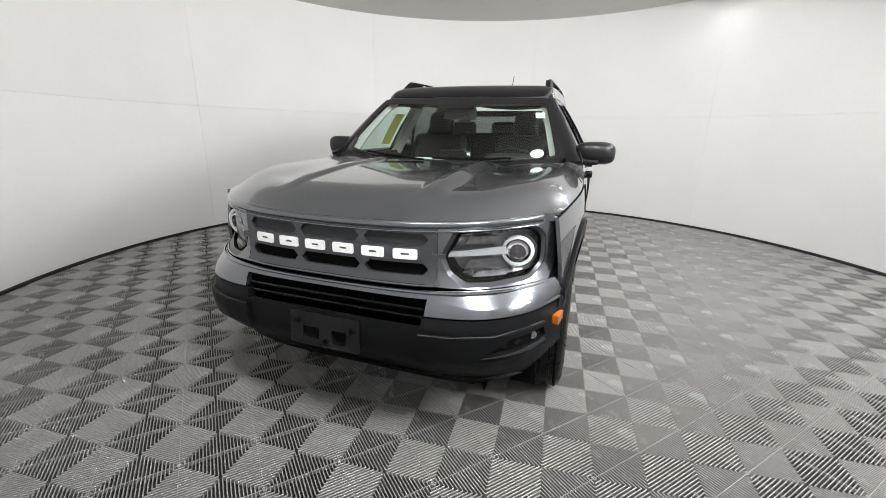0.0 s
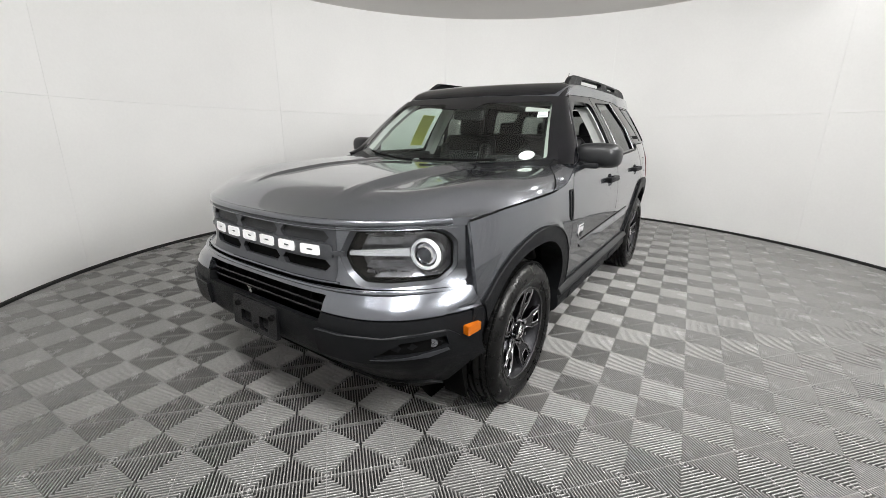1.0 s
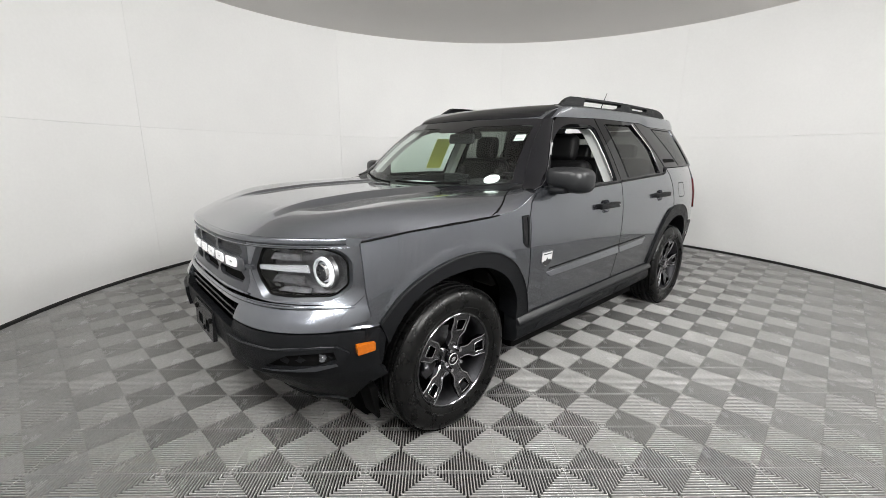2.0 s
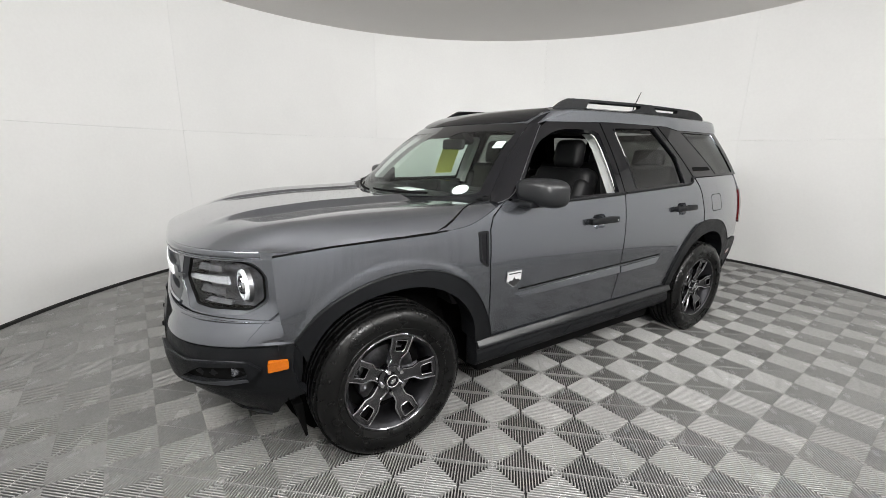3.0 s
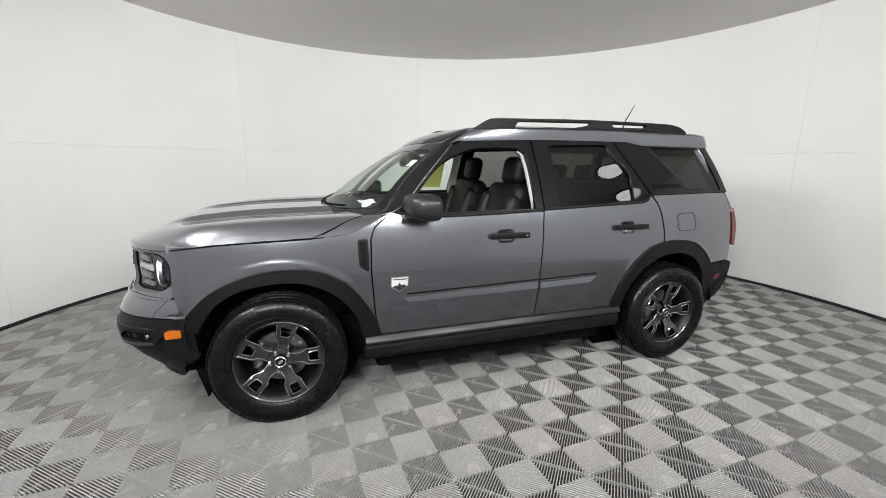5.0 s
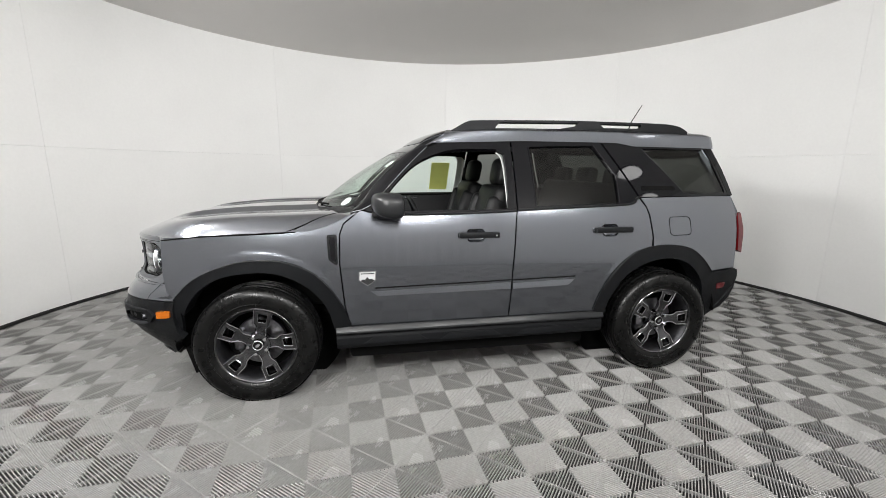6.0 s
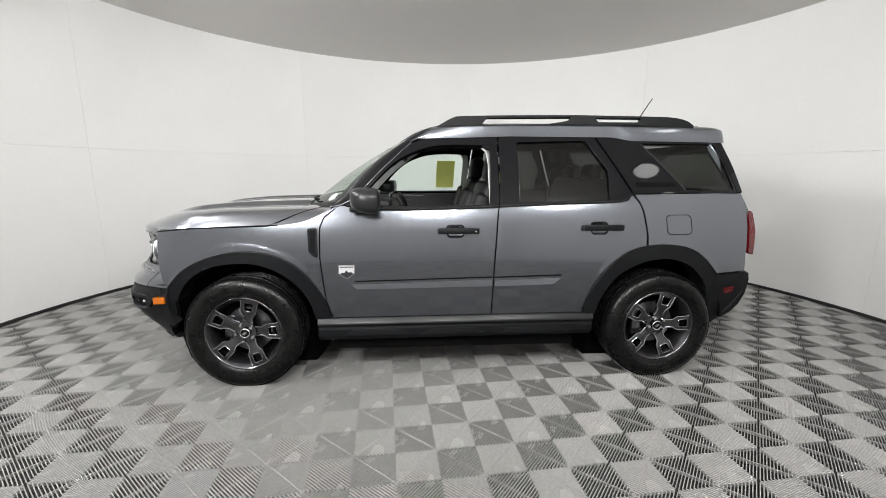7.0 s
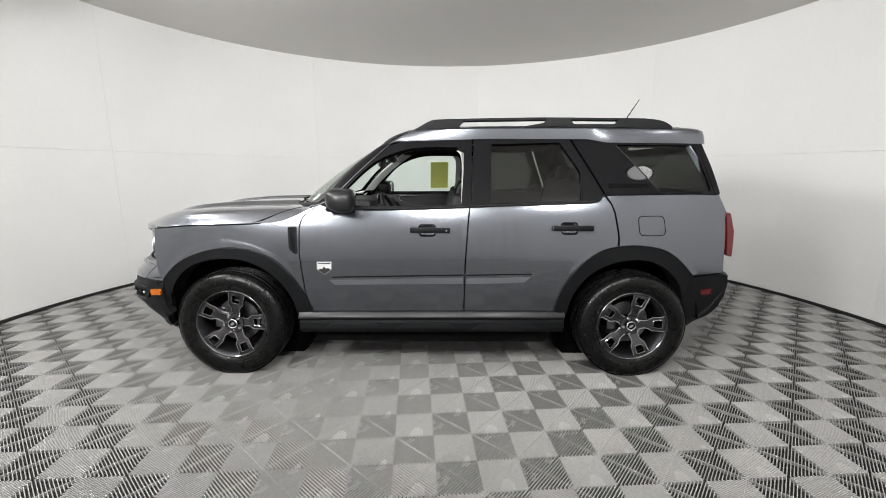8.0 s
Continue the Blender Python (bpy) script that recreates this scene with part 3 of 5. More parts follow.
        box(bm, (s * (body(y0 + 0.12, z0) + 0.012), y0 + 0.222, z0), (0.03, 0.05, 0.034), 0.006)
        part("door_handle", bm, BLACK_PLASTIC, owner)
    bm = bmesh.new()
    bmesh.ops.create_cone(bm, cap_ends=True, segments=16, radius1=0.006, radius2=0.005, depth=0.006, matrix=Matrix.Translation((s * (body(1.43, 1.0) + 0.037), 1.430, 1.002)) @ Matrix.Rotation(radians(90), 4, "Y"))
    part("lock", bm, CHROME, door)
    # badge on the door
    bd = [(0.604, 0.800), (0.706, 0.800), (0.704, 0.745), (0.654, 0.709), (0.602, 0.745)]
    part("shield_badge", sheet([on(s, bd)], m, 0.1, 0.004, 0.005), CHROME, door, "small shield badge with a white field")
    part("badge_field", sheet([on(s, shrunk(bd, 0.006))], m, 0.1, 0.002, 0.0065), PALE_ENAMEL, door)
    part("badge_bar", sheet([on(s, [(0.616, 0.789), (0.694, 0.789), (0.694, 0.783), (0.616, 0.783)])], m, 0.1, 0.001, 0.008), INK, door)
    part("badge_peak", sheet([on(s, [(0.613, 0.743), (0.628, 0.752), (0.640, 0.749), (0.652, 0.767), (0.664, 0.752), (0.680, 0.755), (0.695, 0.743), (0.654, 0.716)])], m, 0.1, 0.001, 0.008), INK, door)
    # tail lamp, rear bumper end, reflector
    tl = rounded([(3.238, 1.110), (3.268, 1.104), (3.292, 0.985), (3.290, 0.820), (3.250, 0.840)], 0.012)
    part("tail_lamp", sheet([on(s, tl)], m, 0.05, 0.03, 0.008), RED, car, "red tail lamp")
    # door mirror
    bm = bmesh.new()
    g = bmesh.ops.create_uvsphere(bm, u_segments=28, v_segments=16, radius=1)
    for v in bm.verts:
        p = v.co
        q = Vector([math.copysign(abs(c) ** e, c) for c, e in zip(p, (0.66, 0.80 if p.y < 0 else 0.45, 0.62))])
        out = q.x * s
        tall = 0.066 + 0.008 * out if q.z > 0 else 0.074 + 0.002 * out
        v.co = (s * (0.924 if s > 0 else 0.880) + q.x * 0.120, 0.797 + q.y * (0.106 if q.y < 0 else 0.070) + 0.014 * out, 1.190 + q.z * tall - 0.006 * out - 0.012 * q.y * (q.y < 0))
    part("door_mirror", bm, SATIN, door, "dark grey door mirror with a gloss band")
    bm = bmesh.new()
    box(bm, (s * (0.880 if s > 0 else 0.845), 0.748, 1.132), (0.14, 0.12, 0.034), 0.014)
    box(bm, (s * 0.845, 0.755, 1.140), (0.09, 0.11, 0.045), 0.015, Matrix.Rotation(radians(-14 * s), 4, "Y"))
    part("mirror_arm", bm, BLACK_PLASTIC, door)
    bm = bmesh.new()
    box(bm, (s * (0.923 if s > 0 else 0.879), 0.854, 1.187), (0.155, 0.012, 0.110), 0.03)
    part("mirror_glass", bm, CHROME, door)
    bm = bmesh.new()
    box(bm, (s * (0.918 if s > 0 else 0.874), 0.722, 1.168), (0.17, 0.016, 0.008), 0.004)
    part("mirror_band", bm, GLOSS_BLACK, door)
    # A-pillar between windscreen and door frame
    bm = bmesh.new()
    line_a = [screen(s * 1.0, t) for t in [-0.06] + [k / 11 for k in range(12)]]
    line_b = [(s * house(y, z), y, z) for y, z in smooth_line([(0.565, 1.140), (0.686, 1.180), (0.862, 1.356), (1.010, 1.498), (1.055, 1.533)], 3)]
    rows = []
    for a, b in zip(line_a, line_b):
        a, b = Vector(a), Vector(b)
        mid = (a + b) / 2 + Vector((s * 0.011, -0.010, 0.008))
        rows.append([bm.verts.new(a), bm.verts.new(a * 0.6 + b * 0.4 + (mid - (a + b) / 2) * 0.9), bm.verts.new(a * 0.25 + b * 0.75 + (mid - (a + b) / 2) * 0.9), bm.verts.new(b)])
    for p, q in zip(rows, rows[1:]):
        for k in range(3):
            bm.faces.new((p[k], p[k + 1], q[k + 1], q[k]))
    bmesh.ops.recalc_face_normals(bm, faces=bm.faces)
    bmesh.ops.solidify(bm, geom=bm.faces[:], thickness=0.02)
    pillar = part("front_pillar", bm, GLOSS_BLACK, car)
    # thin steel bar draws the highlight along the gloss black door frame
    part("pillar_seal", tube([Vector(b) + Vector((s * 0.003, -0.002, 0.002)) for b in line_b[:-1]], 0.0022, 6), STEEL, pillar, "highlight on the door frame's edge, drawn as a thin bright bar")
    # roof rail
    rail = smooth_line([(1.165, 1.612), (1.24, 1.655), (1.314, 1.695), (1.389, 1.708), (1.75, 1.718), (2.108, 1.724), (2.6, 1.722), (2.80, 1.718), (2.90, 1.700), (2.955, 1.668)], 4)
    low = [(2.955, 1.650), (2.60, 1.662), (2.10, 1.664), (1.5, 1.648), (1.165, 1.602)]
    holes = [rounded([(1.541, 1.700), (2.109, 1.710), (2.085, 1.686), (1.95, 1.664), (1.505, 1.655)], 0.008, 2), rounded([(2.268, 1.710), (2.592, 1.709), (2.572, 1.682), (2.292, 1.680)], 0.008, 2)]
    bm = sheet([on(s, rail + low)] + [on(s, q) for q in holes], lambda y, z: (s * (0.585 - (z - 1.6) * 0.22), y * s, z), 0.06, 0.035)
    part("roof_rail", bm, BLACK_PLASTIC, car, "black raised roof rail")
    # wheel housing
    for wy in (0.03, 2.64):
        bm = ring_bm([(0.482, 0.50), (0.482, 0.825), (0.487, 0.825), (0.487, 0.50)], 32, radians(6), radians(174), closed_profile=True)
        bmesh.ops.create_circle(bm, cap_ends=True, segments=40, radius=0.470, matrix=Matrix.Translation((0, 0, 0.52)))
        bmesh.ops.transform(bm, matrix=Matrix.Translation((0, wy, 0.345)) @ Matrix(((0, 0, s, 0), (1, 0, 0, 0), (0, 1, 0, 0), (0, 0, 0, 1))), verts=bm.verts)
        part("wheel_housing", bm, MATT_BLACK, car)
    # bumper corner beside the front wheel, with its marker
    lp = [(-0.475, 0.650), (-0.42, 0.648), (-0.390, 0.60), (-0.392, 0.52), (-0.402, 0.44), (-0.425, 0.385), (-0.475, 0.400)]
    # painted corner of the bumper, bent from the nose round to the side
    bm = bmesh.new()
    rows = []
    for k in range(10):
        z = 0.650 + 0.086 * k / 9
        a = Vector((BUMPER_X, nose(BUMPER_X, z) - 0.004))
        ye = float(np.interp(z, [0.650, 0.654, 0.70, 0.736], [-0.405, -0.410, -0.445, -0.460]))
        b = Vector((body(ye, z) - 0.002, ye))
        da = Vector((1, (nose(BUMPER_X + 0.002, z) - nose(BUMPER_X - 0.002, z)) / 0.004))
        db = Vector(((body(ye - 0.01, z) - body(ye, z)) / 0.01, -1))
        det = da.x * -db.y + db.x * da.y
        u = ((b.x - a.x) * -db.y + db.x * (b.y - a.y)) / det
        q = a + da * min(max(u, 0.005), 0.08)
        rows.append([bm.verts.new((s * p.x, p.y, z)) for p in [a * (1 - t) ** 2 + q * 2 * t * (1 - t) + b * t * t for t in [i / 8 for i in range(9)]]])
    for p, q in zip(rows, rows[1:]):
        for i in range(8):
            bm.faces.new((p[i], p[i + 1], q[i + 1], q[i]))
    bmesh.ops.recalc_face_normals(bm, faces=bm.faces)
    part("bumper_corner", bm, PAINT, car)
    part("bumper_end", sheet([on(s, lp)], m, 0.04, 0.03, 0.004), BLACK_PLASTIC, car)
    part("wing_flange", sheet([[(s * x, z) for x, z in ((0.77, 0.712), (0.838, 0.712), (0.828, 0.80), (0.812, 0.965), (0.77, 0.965))]], nose_map, 0.03, 0.0, -0.010), PAINT, car)
    part("splash_flap", prism([(-0.425, 0.33), (-0.385, 0.33), (-0.372, 0.17), (-0.382, 0.16)], lambda a, b, e: (s * (0.66 + 0.11 * e), a, b), 0.002), MATT_BLACK, car)
    # interior side: pale pillar trims, door cards
    bm = bmesh.new()
    rows = []
    for k in range(9):
        t = 0.10 + 0.90 * k / 8
        a, b = Vector(screen(s * 0.955, t)), Vector(screen(s * 0.895, t))
        rows.append([bm.verts.new(a + Vector((0, 0.02, -0.015))), bm.verts.new(b + Vector((0, 0.045, -0.03))), bm.verts.new(b + Vector((s * 0.03, 0.12, -0.03)))])
    for p, q in zip(rows, rows[1:]):
        for k in range(2):
            bm.faces.new((p[k], p[k + 1], q[k + 1], q[k]))
    part("front_pillar_trim", bm, CABIN_GREY, car)
    part("header_trim", sheet([on(s, [(1.02, 1.505), (1.20, 1.530), (1.60, 1.545), (3.12, 1.550), (3.12, 1.600), (1.60, 1.625), (1.20, 1.610), (1.04, 1.560)])], lambda y, z: (s * (0.560 - 0.05 * max(0, s * y - 2.35) ** 2), s * y, z), 0.1, 0.006), CABIN_DARK, car)
    bm = bmesh.new()
    rows = []
    for y, z in [(1.528, 1.10), (1.532, 1.30)] + smooth_line([(1.535, 1.40), (1.526, 1.472), (1.500, 1.500)], 4):
        rows.append([bm.verts.new((s * (house(y, z) - d), y + 0.04 * (d > 0.05), z)) for d in (0.022, 0.060, 0.120)])
    for p, q in zip(rows, rows[1:]):
        for k in range(2):
            bm.faces.new((p[k], p[k + 1], q[k + 1], q[k]))
    bmesh.ops.recalc_face_normals(bm, faces=bm.faces)
    bmesh.ops.solidify(bm, geom=bm.faces[:], thickness=0.006)
    part("pillar_trim", bm, CABIN_GREY, car, "pale grey pillar trim")
    bm = prism([(0.62, 0.50), (1.53, 0.50), (1.53, 1.128), (0.66, 1.118)], lambda a, b, e: (s * (min(body(a, b), 0.86) - 0.035 - 0.05 * e), a, b), 0.01)
    card = part("door_card", bm, CABIN_DARK, door)
    pull = rounded([(0.93, 1.118), (1.15, 1.112), (1.165, 1.075), (1.10, 1.048), (0.95, 1.052)], 0.02)
    part("pull_bezel", sheet([on(s, pull), on(s, shrunk(pull, 0.012))], lambda y, z: (s * 0.768, y * s, z), 0.1, 0.012), REFLECTOR, card, "silver bezel round the inner door pull")
    bm = prism([(1.58, 0.50), (2.12, 0.50), (2.18, 0.76), (2.40, 0.88), (2.40, 1.165), (1.58, 1.130)], lambda a, b, e: (s * (min(body(a, b), 0.86) - 0.035 - 0.05 * e), a, b), 0.01)
    part("door_card", bm, CABIN_DARK, rdoor)
    bm = prism([(2.42, 0.88), (3.20, 0.88), (3.20, 1.21), (2.42, 1.20)], lambda a, b, e: (s * (min(body(a, b), 0.84) - 0.035 - 0.05 * e), a, b), 0.01)
    part("cargo_trim", bm, CABIN_DARK, car)


both_sides(side_of_car)


# ---------------------------------------------------------------- bonnet, screen, roof, tail
def mirrored(half):
    """A full outline from its right-hand half, given from the centre line round to the centre line."""
    return half + [(-x, y) for x, y in reversed(half) if x > 1e-6]


front = [(x, hood_front(x)) for x in [k * 0.05 for k in range(0, 16)]] + [(0.785, -0.478)]
half = front + [(body(y, hood_edge(y)) - 0.004, y) for y in (-0.45, -0.35, -0.25, -0.1, 0.05, 0.2)] + [(x - 0.004, y - 0.002) for x, y in HOOD_CORNER] + [(0.62, 0.425), (0.45, 0.345), (0.25, 0.295), (0.0, 0.275)]
bm = sheet([mirrored(half)], lambda x, y: (x, y, hood_z(x, y)), 0.025, 0.030, cuts=[q * w for q in (1, -1) for w in (0.265, 0.275, 0.285, 0.295, 0.305, 0.328, 0.332, 0.345, 0.360, 0.375, 0.390, 0.405, 0.420, 0.432, 0.805, 0.825, 0.84, 0.855, 0.868, 0.876)])
bonnet = part("bonnet", bm, PAINT, car, smooth=50)
lip = [(x, hood_front(x)) for x in np.linspace(-0.785, 0.785, 41)]
bm = bmesh.new()
rows = []
for x, y in lip:
    k = 1 - 0.75 * step01(0.72, 0.785, abs(x))
    rows.append([bm.verts.new((x, y + dy * k, hood_z(x, y) + dz)) for dy, dz in ((0.012, 0.001), (0.0, -0.001), (-0.008, -0.005), (-0.012, -0.012), (-0.012, -0.022), (-0.007, -0.029), (0.012, -0.031))])
for p, q in zip(rows, rows[1:]):
    for k in range(6):
        bm.faces.new((p[k], p[k + 1], q[k + 1], q[k]))
bmesh.ops.recalc_face_normals(bm, faces=bm.faces)
part("bonnet_lip", bm, PAINT, bonnet, smooth=60)

lp = [(-1, 0)] + [(u, 0) for u in np.linspace(-0.8, 0.8, 9)] + [(1, 0), (1, 1)] + [(u, 1) for u in np.linspace(0.8, -0.8, 9)] + [(-1, 1)]
pane = part("windscreen", sheet([lp], screen, 0.1, 0.0), SCREEN_GLASS, car, "clear windscreen with a dark border")
pane.visible_shadow = False
inner = rounded([(-0.935, 0.028), (0.935, 0.028), (0.935, 0.875), (0.25, 0.870), (0.17, 0.77), (-0.17, 0.77), (-0.25, 0.870), (-0.935, 0.875)], 0.05)
part("screen_border", sheet([lp, inner], screen, 0.1, 0.0, 0.0015), GLOSS_BLACK, pane)

# cowl and wipers
bm = bmesh.new()
for k in range(24):
    u0, u1 = -0.98 + 1.96 * k / 24, -0.98 + 1.96 * (k + 1) / 24
    a, b = Vector(screen(u0, 0.02)), Vector(screen(u1, 0.02))
    low = Vector((0, -0.10, -0.03))
    bm.faces.new([bm.verts.new(p) for p in (a, b, b + low, a + low)])
bmesh.ops.remove_doubles(bm, verts=bm.verts, dist=1e-4)
bmesh.ops.recalc_face_normals(bm, faces=bm.faces)
part("cowl", bm, BLACK_PLASTIC, car)
for u0, u1 in ((0.62, 0.02), (-0.05, -0.66)):
    pts = [Vector(screen(u0 + (u1 - u0) * k / 8, 0.045 + 0.02 * k / 8)) + Vector((0, -0.012, 0.010)) for k in range(9)]
    part("wiper", tube(pts, 0.007, 6), MATT_BLACK, car)

# roof
half = [(0.0, 0.934), (0.25, 0.946), (0.45, 0.974)] + [(roof_edge(y), y) for y in (0.999, 1.05, 1.20, 1.8, 2.35, 2.6, 2.85, 3.0, 3.10, 3.165, 3.186)] + [(0.48, 3.198), (0.25, 3.210), (0.0, 3.215)]
bm = sheet([mirrored(half)], lambda x, y: (x, y, roof_z(x, y)), 0.035, 0.02, cuts=[q * w for q in (1, -1) for w in (0.525, 0.540, 0.552, 0.562, 0.570, 0.577, 0.583, 0.589, 0.595, 0.599)])
roof = part("roof", bm, PAINT, car, smooth=50)
def roof_side(s, ys, mat, slant):
    bm = bmesh.new()
    rows = []
    for y in ys:
        low, top = roof_low(y), roof_z(roof_edge(y), y) - 0.001
        xb, xt = min(house(y, low) + 0.003 - 0.6 * max(0, y - 3.165), 0.604 + 0.40 * (y - 0.995)), roof_edge(y) + 0.001
        row = []
        for u in (0, 0.04, 0.3, 0.55, 0.75, 0.9, 1.0):
            yy = y + 0.12 * u * slant(y)
            low, top = roof_low(yy), roof_z(roof_edge(yy), yy) - 0.001
            row.append(bm.verts.new((s * (xb + (xt - xb) * u ** 1.7), yy, low + (top - low) * u)))
        rows.append(row)
    for p, q in zip(rows, rows[1:]):
        for k in range(6):
            bm.faces.new((p[k], q[k], q[k + 1], p[k + 1]))
    bmesh.ops.recalc_face_normals(bm, faces=bm.faces)
    bmesh.ops.solidify(bm, geom=bm.faces[:], thickness=0.008)
    part("roof_side", bm, mat, roof, smooth=50)


for s in (1, -1):
    roof_side(s, np.linspace(1.00, 1.027, 5), GLOSS_BLACK, lambda y: (y - 1.0) / 0.027)
    roof_side(s, list(np.linspace(1.030, 3.165, 63)) + [3.178, 3.188], PAINT, lambda y: max(0.0, 1 - (y - 1.030) / 0.4))
half_b = [(0.0, 0.942), (0.25, 0.954), (0.45, 0.982), (0.560, 1.010), (0.585, 1.06), (0.592, 1.165), (0.530, 1.172), (0.525, 2.0), (0.515, 2.6), (0.50, 2.9), (0.485, 3.04), (0.45, 3.10), (0.0, 3.12)]
part("roof_panel", sheet([mirrored(half_b)], lambda x, y: (x, y, roof_z(x, y)), 0.035, 0.004, 0.003), GLOSS_BLACK, roof, "gloss black roof panel")
mast = part("aerial", tube([(0.0, 2.86, 1.672), (0.0, 2.90, 1.80), (0.0, 2.985, 1.935)], lambda t: 0.006 - 0.003 * t, 8), BLACK_PLASTIC, car, "thin black roof aerial")
bm = bmesh.new()
box(bm, (0, 2.86, 1.680), (0.05, 0.09, 0.02), 0.008)
part("aerial_base", bm, BLACK_PLASTIC, mast)
lining = [(x * 0.93, y + (0.07 if y < 1.1 else -0.06)) for x, y in mirrored(half)]
part("headlining", sheet([lining], lambda x, y: (x, y, roof_z(x, y) - 0.055), 0.08, 0.0), CABIN_GREY, car)

# tail: tailgate, rear screen, rear bumper
tail_y = lambda z: float(np.interp(z, [0.30, 0.45, 0.60, 0.70, 0.72, 1.10, 1.22, 1.56], [3.12, 3.30, 3.39, 3.40, 3.355, 3.345, 3.30, 3.17]))
tail_w = lambda z: float(np.interp(z, [0.30, 0.70, 1.10, 1.22, 1.56], [0.80, 0.805, 0.795, 0.765, 0.585]))


def tail(u, z):
    x = u * tail_w(z)
    return (x, tail_y(z) - 0.10 * abs(u) ** 5, z)


lp = [(-1, 0.72), (1, 0.72), (1, 1.10), (1, 1.56), (-1, 1.56), (-1, 1.10)]
hole = rounded([(-0.86, 1.24), (0.86, 1.24), (0.86, 1.50), (-0.86, 1.50)], 0.03)
gate = part("tailgate", sheet([lp[::-1], hole], lambda u, z: tail(-u, z), 0.1, 0.03), PAINT, car)
part("rear_screen", sheet([hole], lambda u, z: tail(-u, z), 0.1, 0.0, -0.006), DARK_GLASS, gate).visible_shadow = False
bm = sheet([[(-1.0, 0.34), (1.0, 0.34), (1.0, 0.69), (-1.0, 0.69)]], lambda u, z: tail(-u, z), 0.05, 0.03)
part("rear_bumper", bm, BLACK_PLASTIC, car)


def rear_end(s):
    m = side_map(s)
    lp = [(3.03, 0.695), (3.15, 0.700), (3.25, 0.708), (3.288, 0.694), (3.305, 0.650), (3.302, 0.55), (3.275, 0.47), (3.22, 0.41), (3.07, 0.345), (3.00, 0.42), (2.99, 0.55)]
    end = part("rear_bumper_end", sheet([on(s, shrunk(lp, 0.002))], m, 0.04, 0.03, 0.006), BLACK_PLASTIC, car)
    rf = rounded([(3.112, 0.604), (3.192, 0.610), (3.188, 0.568), (3.117, 0.562)], 0.008, 2)
    part("rear_reflector", sheet([on(s, rf)], m, 0.05, 0.006, 0.009), RED, end)


both_sides(rear_end)

# ---------------------------------------------------------------- nose
# lower bumper in black plastic
def arc_x(z, xs):
    return [(x, z) for x in xs]


XS = list(np.linspace(-0.858, 0.858, 25))
lp = arc_x(0.640, [x for x in XS if x < -0.39]) + [(-0.392, 0.640), (-0.386, 0.602), (0.386, 0.602), (0.392, 0.640)] + arc_x(0.640, [x for x in XS if x > 0.39]) + [(0.858, 0.43), (0.81, 0.385), (0.74, 0.30)] + arc_x(0.235, list(np.linspace(0.62, -0.62, 9))) + [(-0.74, 0.30), (-0.81, 0.385), (-0.858, 0.43)]
bumper = part("front_bumper", sheet([lp[::-1]], nose_map, 0.035, 0.04), BLACK_PLASTIC, car, "black plastic front bumper")
# painted upper bumper
lp = [(-BUMPER_X, 0.648)] + arc_x(0.648, [x for x in XS if -BUMPER_X < x < -0.40]) + [(-0.400, 0.648), (-0.402, 0.703), (0.402, 0.703), (0.400, 0.648)] + arc_x(0.648, [x for x in XS if 0.40 < x < BUMPER_X]) + [(BUMPER_X, 0.648), (BUMPER_X, 0.736)] + [(x, 0.728 + 0.010 * abs(x)) for x in np.linspace(0.75, -0.75, 21)] + [(-BUMPER_X, 0.736)]
upper = part("upper_bumper", sheet([lp[::-1]], nose_map, 0.035, 0.03, 0.004), PAINT, car)
# intake with slats
back = sheet([[(-0.42, 0.59), (0.42, 0.59), (0.42, 0.72), (-0.42, 0.72)]], lambda x, z: (x, nose(x, 0.60) + 0.09, z), 0.1, 0.0)
intake = part("lower_intake", back, MATT_BLACK, bumper)
for z in (0.628, 0.662):
    part("intake_slat", tube([(x, nose(x, 0.62) + 0.030, z) for x in np.linspace(-0.39, 0.39, 13)], 0.006, 6), GLOSS_BLACK, bumper)
for x in np.linspace(-0.3, 0.3, 6):
    bm = bmesh.new()
    box(bm, (x, nose(x, 0.62) + 0.06, 0.65), (0.012, 0.03, 0.10), 0.003)
    part("intake_rib", bm, MATT_BLACK, bumper)
